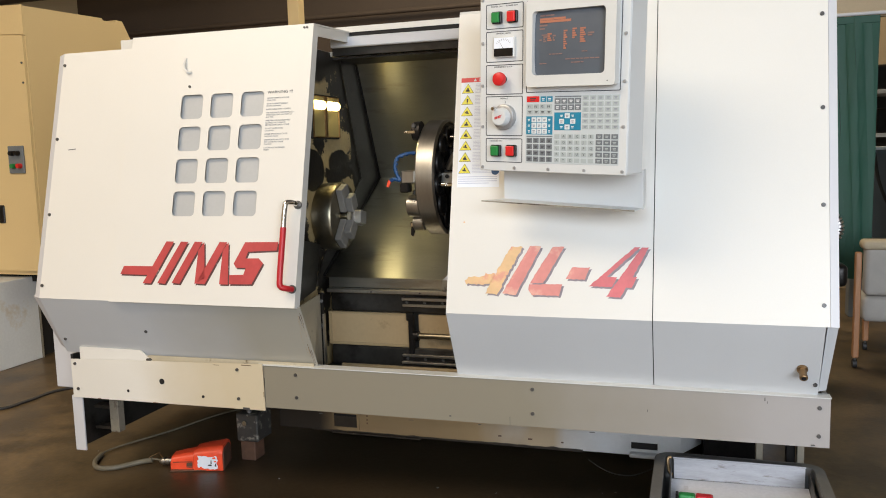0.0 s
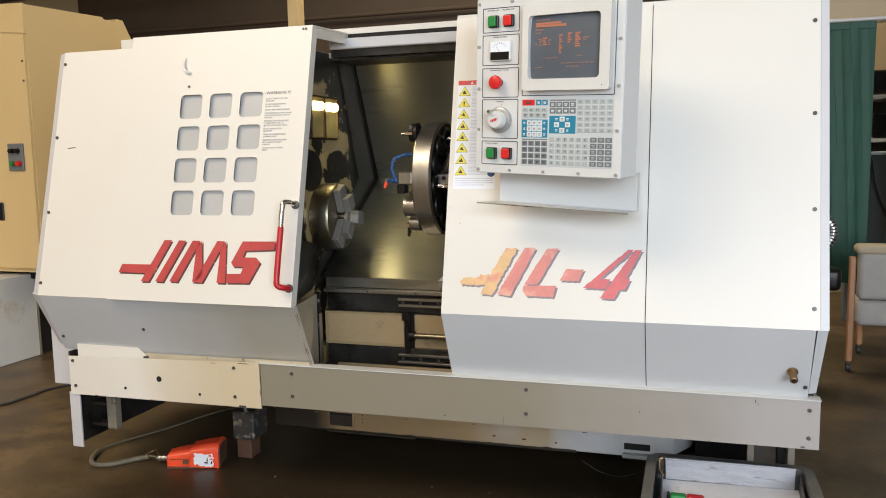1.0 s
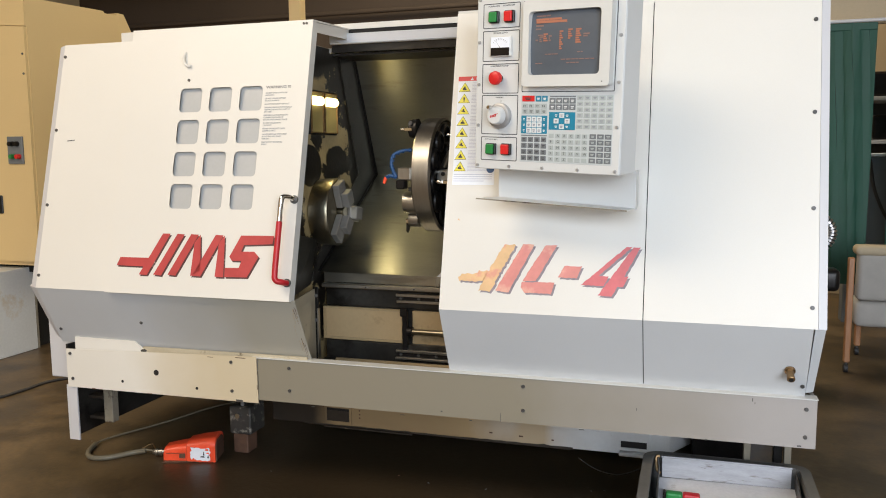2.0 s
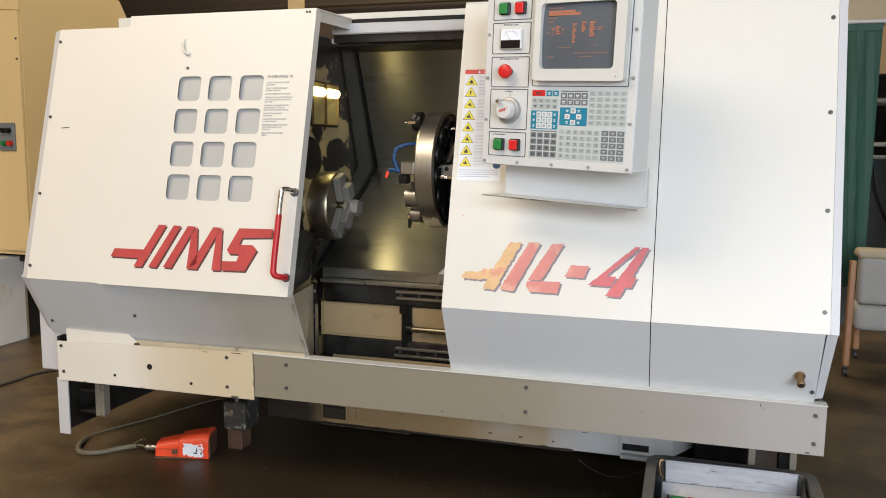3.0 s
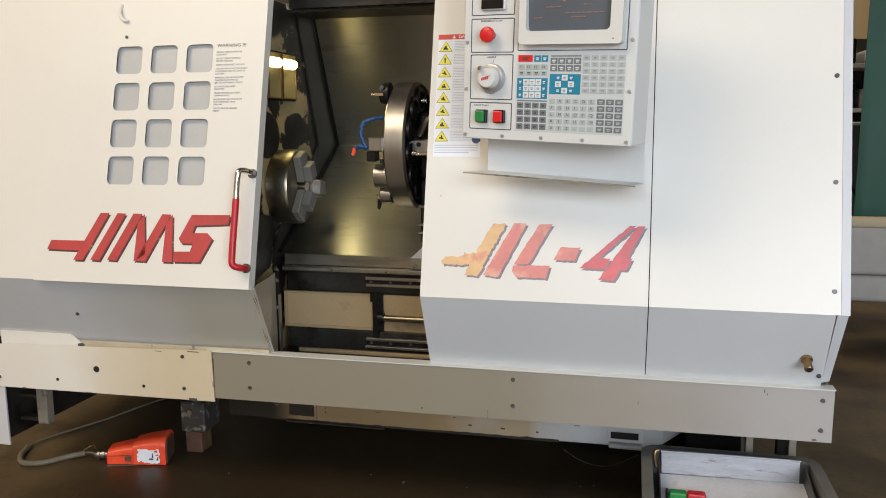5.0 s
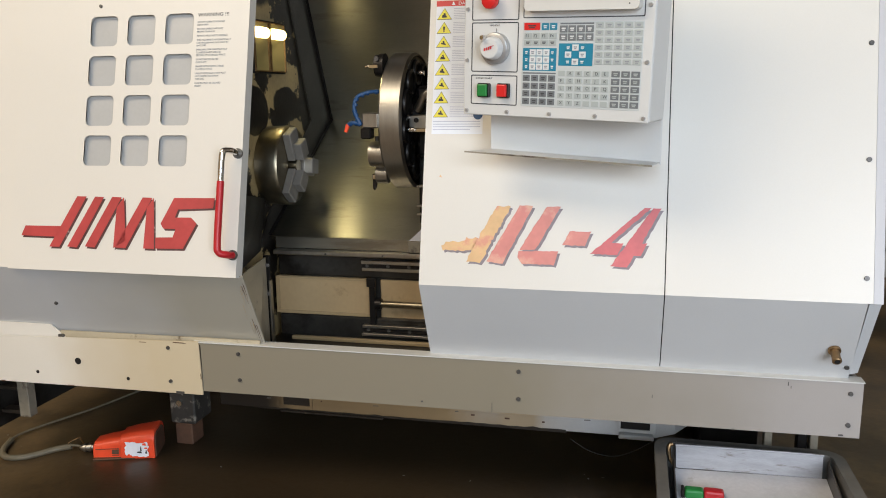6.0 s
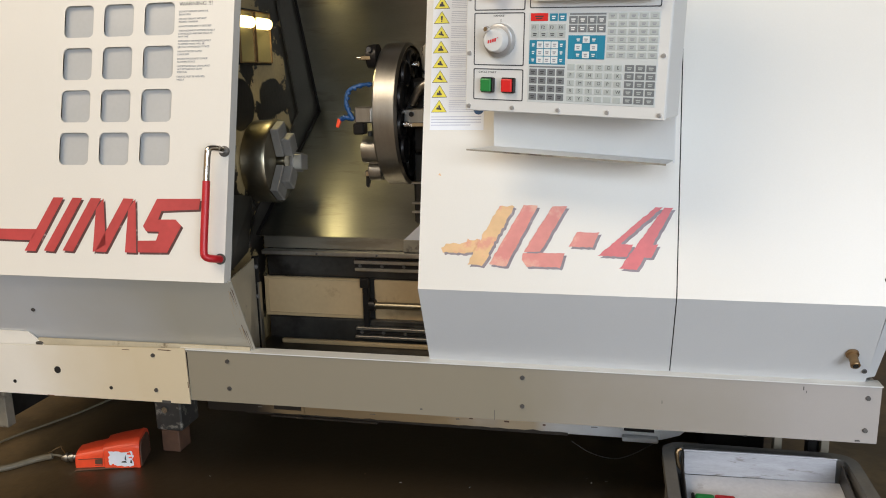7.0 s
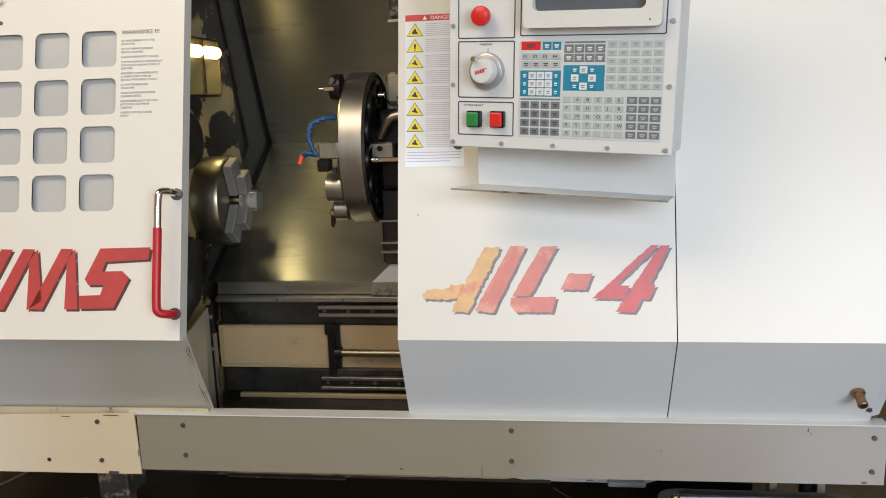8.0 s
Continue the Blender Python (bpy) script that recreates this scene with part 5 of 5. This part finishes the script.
grid = [[bm.verts.new((0.192 + 0.238 * i / n, 0.279 + 0.190 * j / n, 0.008 + 0.014 * (1 - ((i / n - 0.5) ** 2 + (j / n - 0.5) ** 2) * 2))) for i in range(n + 1)] for j in range(n + 1)]
for j in range(n):
    for i in range(n):
        bm.faces.new((grid[j][i], grid[j][i + 1], grid[j + 1][i + 1], grid[j + 1][i]))
screen = part("screen", bm, SCREEN, sc, "dark curved tube screen with amber readout", smooth=True)


def crt(u, vv):
    return 0.0085 + 0.014 * (1 - (((u - 0.192) / 0.238 - 0.5) ** 2 + ((vv - 0.279) / 0.190 - 0.5) ** 2) * 2)


def readout(u0, u1, vv, h, gap, mat):
    """One line of unreadable amber print: gap bars of uneven length."""
    rr = random.Random(int(u0 * 9000 + vv * 700))
    cuts = sorted([0.0, 1.0] + [(g + rr.uniform(-0.25, 0.25)) / gap for g in range(1, gap)])
    for f0, f1 in zip(cuts, cuts[1:]):
        a, b = u0 + (u1 - u0) * f0, u0 + (u1 - u0) * f1 - 0.0022
        part("readout_bar", plate(bmesh.new(), I4, [(a, vv), (b, vv), (b, vv + h), (a, vv + h)], 0.0004, crt((a + b) / 2, vv) + 0.0006), mat, sc)


for u0, u1, vv, h, gap, mat in ((0.212, 0.262, 0.4520, 0.0040, 3, AMBER_DIM), (0.212, 0.300, 0.4405, 0.0060, 2, AMBER), (0.214, 0.318, 0.4325, 0.0070, 1, AMBER), (0.212, 0.240, 0.4230, 0.0050, 1, AMBER_DIM),
                                (0.212, 0.232, 0.4140, 0.0040, 1, AMBER_DIM), (0.220, 0.240, 0.3960, 0.0035, 1, AMBER_DIM), (0.212, 0.222, 0.3815, 0.0045, 1, AMBER_DIM)):
    readout(u0, u1, vv, h, gap, mat)
for u0, w, v1, lines, mat in ((0.240, 0.016, 0.398, 4, AMBER), (0.258, 0.012, 0.392, 3, AMBER_DIM), (0.294, 0.014, 0.404, 9, AMBER), (0.322, 0.016, 0.408, 5, AMBER), (0.346, 0.020, 0.408, 7, AMBER), (0.370, 0.022, 0.394, 2, AMBER_DIM), (0.226, 0.014, 0.390, 3, AMBER_DIM)):
    for k in range(lines):
        readout(u0, u0 + w - 0.003 * ((k * 5) % 3), v1 - 0.0062 * k, 0.0044, 1, mat)
for u0, u1, vv, gap in ((0.246, 0.292, 0.340, 4), (0.352, 0.372, 0.344, 2), (0.300, 0.408, 0.324, 7), (0.318, 0.360, 0.314, 3), (0.212, 0.238, 0.314, 2)):
    readout(u0, u1, vv, 0.0030, gap, AMBER_DIM)
part("bezel_mark", B((0.436, 0.258, 0.0300), (0.439, 0.261, 0.0306)), INK, sc)

# keypad and its keys
kp = part("keypad", B((0.1577, 0.0168, 0.0), (0.4663, 0.2221, 0.0012), 0.0005), MEMB, pend, "membrane keypad")
key_mesh = {}


def key(u0, v0, u1, v1, mat, bar=None):
    """A raised key; alike keys share one mesh. bar: the ink of its short legend bar."""
    w, h = round(u1 - u0, 4), round(v1 - v0, 4)
    code = (w, h, mat.name, bar.name if bar else "")
    if code not in key_mesh:
        bm = B((0, 0, 0.0), (w, h, 0.0016), 0.0005)
        if bar:
            plate(bm, I4, [(w * 0.25, h * 0.50), (w * 0.75, h * 0.50), (w * 0.75, h * 0.68), (w * 0.25, h * 0.68)], 0.0003, 0.00165)
            plate(bm, I4, [(w * 0.30, h * 0.25), (w * 0.68, h * 0.25), (w * 0.68, h * 0.40), (w * 0.30, h * 0.40)], 0.0003, 0.00165)
        me = bpy.data.meshes.new("key")
        bmesh.ops.recalc_face_normals(bm, faces=bm.faces[:])
        bm.faces.ensure_lookup_table()
        for f in bm.faces:
            f.material_index = int(f.calc_center_median().z > 0.00162)
        bm.to_mesh(me)
        bm.free()
        me.materials.append(mat)
        me.materials.append(bar or mat)
        key_mesh[code] = me
    ob = new("key", key_mesh[code])
    ob.parent = kp
    ob.matrix_basis = Matrix.Translation((u0, v0, 0.0012))
    return ob


def pad(u0, v0, u1, v1, cols, rows, mat, bar, gap=0.0022, skip=()):
    cw, ch = (u1 - u0) / cols, (v1 - v0) / rows
    for j in range(rows):
        for i in range(cols):
            if (i, j) not in skip:
                a, b = u0 + i * cw + gap / 2, v0 + j * ch + gap / 2
                key(a, b, a + cw - gap, b + ch - gap, mat, bar)


key(0.1622, 0.2030, 0.2052, 0.2205, REDB, INK)
key(0.2100, 0.2030, 0.2290, 0.2195, TEAL, KEYW)
key(0.2315, 0.2030, 0.2505, 0.2195, TEAL, KEYW)
pad(0.1625, 0.1650, 0.2505, 0.1810, 4, 1, KEYL, INK)
pad(0.1625, 0.1812, 0.2505, 0.1975, 4, 1, KEYL, None)
for k in range(4):
    text_mesh("legend", "F%d" % (k + 1), 0.0098, Matrix.Translation((0.1672 + 0.022 * k, 0.1858, 0.0034)), INK, kp)
part("key_block", B((0.1605, 0.1050, 0.0012), (0.2512, 0.1600, 0.0016)), TEAL, kp)
for j in range(3):
    for i in range(5):
        w = (0.0135, 0.0165, 0.0165, 0.0165, 0.0135)
        a = 0.1640 + sum(w[:i]) + i * 0.0018
        key(a, 0.1072 + j * 0.0172, a + w[i], 0.1072 + j * 0.0172 + 0.0155, KEYW if 0 < i < 4 else TEAL, INKG if 0 < i < 4 else KEYW)
part("header_bar", B((0.2585, 0.2160, 0.0012), (0.3445, 0.2195, 0.0018)), KEYG, kp)
pad(0.2565, 0.1770, 0.3455, 0.2145, 4, 2, KEYG, KEYW)
part("key_block", B((0.2568, 0.1183, 0.0012), (0.3450, 0.1712, 0.0016)), TEAL, kp)
for j in range(3):
    for i in range(3):
        if (i, j) != (1, 1):
            key(0.2735 + i * 0.0185, 0.1205 + j * 0.0168, 0.2735 + i * 0.0185 + 0.0165, 0.1205 + j * 0.0168 + 0.0148, KEYW if (i + j) % 2 else TEAL, INKG if (i + j) % 2 else KEYW)
pad(0.3478, 0.1205, 0.4660, 0.2215, 5, 6, KEYL, INKG, 0.004)
part("header_bar", B((0.1620, 0.0975, 0.0012), (0.2515, 0.1010, 0.0018)), KEYG, kp)
pad(0.1608, 0.0205, 0.2524, 0.0965, 4, 4, KEYG, INK, 0.0036)
pad(0.2560, 0.0200, 0.3900, 0.1090, 6, 5, KEYL, None, 0.0045)
pad(0.3925, 0.0205, 0.4655, 0.1095, 3, 5, KEYG, KEYL, 0.0036)
for j, row in enumerate((" ABCDE", "FGHIJK", "LMNOPQ", "RSTUVW", "XYZ   ")):
    for i, c in enumerate(row):
        if c != " ":
            text_mesh("legend", c, 0.0105, Matrix.Translation((0.2560 + (i + 0.36) * 0.02233, 0.1090 - (j + 0.68) * 0.0178, 0.0030)), INK, kp)

# shelf under the pendant
tray = thing("pendant_shelf", "pale grey bent sheet shelf under the pendant", "shelf", (0.12, -0.15, 1.08))
bm = prism(bmesh.new(), [(-0.066, -0.098, 1.205), (0.386, -0.165, 1.190), (0.386, -0.165, 1.074), (-0.066, -0.098, 1.103)], (0.0, 0.004, 0))
part("back_plate", bm, PENDANT, tray)
bm = prism(bmesh.new(), [(-0.125, -0.172, 1.1015), (0.366, -0.212, 1.0695), (0.386, -0.163, 1.074), (-0.066, -0.098, 1.103)], (0, 0, -0.003))
part("shelf", bm, PENDANT, tray)
# Thin dark strip stands in for the shade under the shelf's front.
bm = prism(bmesh.new(), [(-0.126, -0.1735, 1.1020), (0.366, -0.2135, 1.0700), (0.366, -0.2135, 1.0655), (-0.126, -0.1735, 1.0980)], (0, 0.0012, 0))
part("front_edge_shade", bm, POST, tray, "dark strip for the shade at the front edge")
bm = prism(bmesh.new(), [(0.386, -0.165, 1.190), (0.386, -0.165, 1.067), (0.384, -0.02, 1.067), (0.384, 0.0, 1.190)], (0.003, 0, 0))
part("side_plate", bm, PENDANT, tray)

# ---- foot pedal and cables ----
ped = thing("foot_pedal", "scuffed orange-red foot switch with a torn white label", "foot switch", (-1.55, 0.22, FZ))
PY = 0.295
secs = [(-1.705, 0.046, -0.064), (-1.698, 0.054, -0.052), (-1.640, 0.059, -0.040), (-1.586, 0.061, -0.032), (-1.580, 0.071, -0.020), (-1.520, 0.075, -0.008), (-1.450, 0.078, 0.0), (-1.437, 0.078, -0.004)]


def loft(secs, cy, wall=0.0, k=10):
    bm = bmesh.new()
    loops = []
    for x, hw, zt in secs:
        hw, zt = hw - wall, zt - wall
        prof = [(-hw, FZ + 0.002)]
        r = min(hw * 0.55, (zt - FZ) * 0.5)
        for i in range(k + 1):
            a = math.pi - math.pi / 2 * i / k
            prof.append((-hw + r + r * math.cos(a), zt - r + r * math.sin(a)))
        for i in range(k + 1):
            a = math.pi / 2 - math.pi / 2 * i / k
            prof.append((hw - r + r * math.cos(a), zt - r + r * math.sin(a)))
        prof.append((hw, FZ + 0.002))
        loops.append([bm.verts.new((x, cy + y, z)) for y, z in prof])
    for p, q in zip(loops, loops[1:]):
        for i in range(len(p)):
            j = (i + 1) % len(p)
            bm.faces.new((p[i], p[j], q[j], q[i]))
    bm.faces.new(loops[0])
    bm.faces.new(loops[-1])
    return bm


part("hood", loft(secs, PY), ORANGE, ped, smooth=True)
# Solid plug; its dark red-brown stands for the shaded inside of the hood.
part("mouth", loft([(-1.4365, 0.078, -0.004), (-1.432, 0.076, -0.006)], PY, 0.010), RUST, ped)
part("rim", loft([(-1.449, 0.0805, 0.002), (-1.436, 0.081, -0.002)], PY), ORANGE, ped)
part("base_plate", B((-1.700, PY - 0.075, FZ), (-1.437, PY + 0.085, FZ + 0.006), 0.002), RUST, ped)
LY = PY - 0.0785
rt = random.Random(5)
torn = []
for (xa, za), (xb, zb) in (((-1.558, -0.104), (-1.462, -0.110)), ((-1.462, -0.110), (-1.462, -0.046)), ((-1.462, -0.046), (-1.558, -0.040)), ((-1.558, -0.040), (-1.558, -0.104))):
    for i in range(9):
        f = i / 9
        torn.append((xa + (xb - xa) * f + rt.uniform(-0.005, 0.005), LY + 0.003 - 0.006 * (xa + (xb - xa) * f + 1.558) / 0.096, za + (zb - za) * f + rt.uniform(-0.004, 0.004)))
part("torn_label", prism(bmesh.new(), torn, (0, -0.0015, 0)), PAPER, ped, "torn white label")
for x, z, w, h, mk in ((-1.510, -0.090, 0.022, 0.007, INK), (-1.496, -0.080, 0.007, 0.022, INK), (-1.480, -0.072, 0.016, 0.006, ORANGE), (-1.476, -0.094, 0.009, 0.016, INK), (-1.486, -0.056, 0.018, 0.010, ORANGE), (-1.550, -0.100, 0.012, 0.007, ORANGE), (-1.466, -0.106, 0.010, 0.012, ORANGE)):
    part("label_mark", prism(bmesh.new(), [(x, LY - 0.003, z), (x + w, LY - 0.0045, z - 0.002), (x + w * 0.8, LY - 0.0045, z + h), (x + 0.002, LY - 0.003, z + h * 0.7)], (0, -0.0008, 0)), mk, ped)
part("cast_mark", prism(bmesh.new(), [(-1.622, PY - 0.0595, -0.100), (-1.592, PY - 0.0625, -0.100), (-1.590, PY - 0.0625, -0.078), (-1.620, PY - 0.0595, -0.080)], (0, -0.0015, 0)), RUST, ped)
# Dark strips laid on the body in place of shade in its creases.
for x0, x1, z in ((-1.690, -1.590, -0.078), (-1.640, -1.592, -0.108)):
    part("crease_shade", prism(bmesh.new(), [(x0, PY - 0.0555, z), (x1, PY - 0.0625, z + 0.002), (x1, PY - 0.0625, z + 0.005), (x0, PY - 0.0555, z + 0.002)], (0, -0.0016, 0)), RUST, ped)
part("crease_shade", prism(bmesh.new(), [(-1.5835, PY - 0.0625, -0.115), (-1.5805, PY - 0.0625, -0.115), (-1.5805, PY - 0.0625, -0.050), (-1.5835, PY - 0.0625, -0.050)], (0, -0.0016, 0)), RUST, ped)
part("cable_gland", lathe_shape(bmesh.new(), [(-1.762, 0.009), (-1.756, 0.013), (-1.746, 0.014), (-1.745, 0.019), (-1.734, 0.019), (-1.733, 0.015), (-1.726, 0.015), (-1.725, 0.020), (-1.712, 0.020), (-1.711, 0.016), (-1.690, 0.014)], "X", (-0.012, PY, -0.090), 16), TURN, ped, smooth=True)
ped.matrix_world = Matrix.Translation((-1.610, PY - 0.036, FZ)) @ Matrix.Rotation(radians(18), 4, "Z") @ Matrix.Scale(0.90, 4) @ Matrix.Translation((1.60, -PY, -FZ)) @ ped.matrix_world

solo("pedal_conduit", tube(bmesh.new(), [(-1.81, 0.225, -0.098), (-1.865, 0.205, -0.106), (-1.938, 0.125, -0.108), (-2.015, 0.108, -0.108), (-2.075, 0.163, -0.108), (-2.115, 0.250, -0.108)], 0.0115), CABLE, "grey-green rubber conduit lying on the floor", "cable", smooth=True)
solo("pedal_cable", tube(bmesh.new(), [(-1.740, 0.219, -0.093), (-1.81, 0.225, -0.094), (-1.865, 0.205, -0.106), (-1.938, 0.125, -0.108), (-2.015, 0.108, -0.108), (-2.075, 0.163, -0.108), (-2.115, 0.250, -0.108), (-2.11, 0.36, -0.112), (-2.00, 0.614, -0.113), (-1.85, 0.99, -0.113), (-1.5, 1.25, -0.113)], 0.0046), CABLE, "thin grey pedal cable lying on the floor", "cable", smooth=True)
solo("stripped_wire", tube(bmesh.new(), [(-1.740, 0.219, -0.090), (-1.775, 0.24, -0.076), (-1.81, 0.27, -0.082), (-1.84, 0.24, -0.096)], 0.003), BRASS, "loose bare wire beside the pedal cable", "wire", smooth=True)
solo("floor_cable", tube(bmesh.new(), [(-3.75, 0.42, -0.112), (-3.40, 0.56, -0.112), (-3.19, 0.70, -0.112), (-3.158, 0.86, -0.112), (-3.10, 1.13, -0.112), (-2.6, 1.5, -0.112), (-2.0, 1.7, -0.112)], 0.009), RUBBER, "black cable lying across the concrete floor", "cable", smooth=True)
solo("thin_wire", tube(bmesh.new(), [(0.12, 0.60, -0.06), (0.19, 0.60, -0.10), (0.27, 0.60, FZ + 0.004), (0.34, 0.63, -0.11), (0.44, 0.70, -0.08)], 0.0018), BOLT, "thin grey wire drooping under the machine", "wire", smooth=True)
rnd = random.Random(3)
for k in range(26):
    x, y = rnd.uniform(-2.3, 0.6), rnd.uniform(-0.7, 0.45)
    a = rnd.uniform(0, 6.28)
    l = rnd.uniform(0.004, 0.010)
    solo("metal_chip", prism(bmesh.new(), [(x, y, FZ), (x + l * math.cos(a), y + l * math.sin(a), FZ), (x + l * 0.6 * math.cos(a + 0.6), y + l * 0.6 * math.sin(a + 0.6), FZ + 0.001)], (0, 0, 0.0015)), GALV if k % 3 else RUST, "small bright metal chip lying on the floor", "swarf")

# ---- tote with a steel tray in it ----
tote = thing("plastic_tote", "grimy dark grey plastic tote on the floor", "tote", (0.70, -0.10, FZ))
TX, TYF, TYB = (0.418, 0.970), -0.46, 0.215


def tote_ring(z0, z1, out, inn, r=0.06):
    m = Matrix.Translation((0, 0, z0))
    return ring_frame(bmesh.new(), m, rounded(TX[0] - out, TYF - out, TX[1] + out, TYB + out, r), rounded(TX[0] + inn, TYF + inn, TX[1] - inn, TYB - inn, max(0.01, r - inn)), z1 - z0)


part("wall", tote_ring(FZ + 0.02, 0.135, -0.012, 0.022), TOTE, tote, smooth=True)
part("rim", tote_ring(0.118, 0.150, 0.004, 0.030), TOTE, tote, smooth=True)
part("bottom", B((TX[0] + 0.02, TYF + 0.02, FZ), (TX[1] - 0.02, TYB - 0.02, FZ + 0.02), 0.008), TOTE, tote)
for k in range(5):
    part("rib", B((TX[0] + 0.006, TYF + 0.08 + 0.12 * k, FZ + 0.01), (TX[0] + 0.014, TYF + 0.10 + 0.12 * k, 0.12), 0.002), TOTE, tote)
st = thing("steel_tray", "scratched bent sheet steel tray lying in the tote", "tray", (0.69, 0.0, 0.05))
bm = prism(bmesh.new(), [(0.480, 0.162, 0.148), (0.915, 0.176, 0.148), (0.912, 0.160, 0.082), (0.482, 0.146, 0.082)], (0, 0.003, 0))
part("back_wall", bm, GALV, st)
bm = prism(bmesh.new(), [(0.470, 0.140, 0.082), (0.925, 0.160, 0.082), (0.930, -0.40, 0.000), (0.470, -0.42, 0.000)], (0, 0, -0.004))
part("base", bm, TRAY_BASE, st)
part("rolled_edge", tube(bmesh.new(), [(0.478, 0.164, 0.150), (0.70, 0.171, 0.151), (0.917, 0.178, 0.150)], 0.004, 8), GALV, st, smooth=True)
part("rear_lip", B((0.482, 0.176, 0.150), (0.905, 0.196, 0.154), 0.001), BOLT, st)
part("side_flange", prism(bmesh.new(), [(0.470, 0.146, 0.150), (0.470, 0.146, 0.080), (0.470, -0.40, 0.0), (0.470, -0.40, 0.03)], (0.003, 0, 0)), BOLT, st)
part("side_flange", prism(bmesh.new(), [(0.926, 0.160, 0.140), (0.926, 0.160, 0.080), (0.930, -0.40, 0.0), (0.930, -0.40, 0.03)], (0.003, 0, 0)), BOLT, st)
part("brass_hook", tube(bmesh.new(), [(0.470, 0.17, 0.150), (0.460, 0.165, 0.145), (0.462, 0.155, 0.110), (0.474, 0.150, 0.092)], 0.006, 8), BRASS, st, smooth=True)
hd = thing("striped_handle", "green and red taped handle lying in the steel tray", "handle", (0.56, 0.05, 0.07))
part("green_grip", B((0.500, -0.012, 0.062), (0.554, 0.022, 0.090), 0.007, seg=2), GREENB, hd)
part("red_grip", B((0.555, -0.010, 0.062), (0.612, 0.024, 0.090), 0.007, seg=2), RED, hd)
part("end_cap", B((0.490, -0.012, 0.062), (0.4995, 0.022, 0.090), 0.003), BLACK, hd)

# ---- right background ----
ch = thing("upholstered_chair", "grey upholstered chair with an orange oak frame on castors", "chair", (1.80, 2.75, FZ))
part("back_cushion", B((1.535, 2.62, 0.33), (2.15, 2.72, 0.655), 0.03, seg=3), FABRIC, ch, smooth=True)
part("top_roll", B((1.515, 2.60, 0.612), (2.17, 2.74, 0.672), 0.026, seg=3), BEIGE_WALL, ch, "worn beige top roll", smooth=True)
part("seat_cushion", B((1.53, 2.625, 0.165), (2.16, 2.90, 0.325), 0.035, seg=3), FABRIC, ch, smooth=True)
for x, y, zt in ((1.495, 2.615, 0.60), (2.19, 2.615, 0.60), (1.64, 3.10, 0.30), (2.12, 3.10, 0.30)):
    part("leg", B((x - 0.018, y - 0.02, -0.055), (x + 0.018, y + 0.02, zt), 0.006), OAK, ch)
    c = part("castor", R((x, y, -0.055), (x, y, -0.07), 0.008), BOLT, ch)
    part("castor_wheel", R((x - 0.012, y + 0.012, FZ + 0.026), (x + 0.012, y + 0.012, FZ + 0.026), 0.026), RUBBER, c, smooth=True)

dust = thing("shop_vacuum", "dark canister vacuum with a silver ribbed hose", "vacuum", (1.25, 2.2, FZ))
part("canister", lathe_shape(bmesh.new(), [(FZ + 0.03, 0.15), (FZ + 0.05, 0.17), (0.42, 0.17), (0.44, 0.16)], "Z", (1.10, 2.25, 0), 32), RUBBER, dust, smooth=True)
part("motor_head", lathe_shape(bmesh.new(), [(0.44, 0.175), (0.50, 0.17), (0.58, 0.12), (0.60, 0.05)], "Z", (1.10, 2.25, 0), 32), BLACK, dust, smooth=True)
for k in range(4):
    a = radians(45 + 90 * k)
    part("castor", lathe_shape(bmesh.new(), [(-0.02, 0.02), (0.02, 0.02)], "X", (1.10 + 0.13 * math.cos(a), 2.25 + 0.13 * math.sin(a), FZ + 0.02), 12), RUBBER, dust)
arc = [Vector((1.215 + 0.075 * math.cos(radians(a)), 2.05, 0.80 + 0.082 * math.sin(radians(a)))) for a in range(120, -131, -25)]
part("blower_motor", B((1.24, 2.18, 0.45), (1.37, 2.32, 0.58), 0.03, seg=3), BLACK, dust, smooth=True)
hose2 = part("ribbed_hose", tube(bmesh.new(), arc + [Vector((1.20, 2.15, 0.60))], 0.022, 12), RUBBER, dust, smooth=True)
for a in range(115, -126, -12):
    c = Vector((1.215 + 0.075 * math.cos(radians(a)), 2.05, 0.80 + 0.082 * math.sin(radians(a))))
    d = Vector((-math.sin(radians(a)), 0, math.cos(radians(a)))) * 0.0055
    part("hose_ring", R(c - d, c + d, 0.030, None, 16), SILVER, hose2, smooth=True)
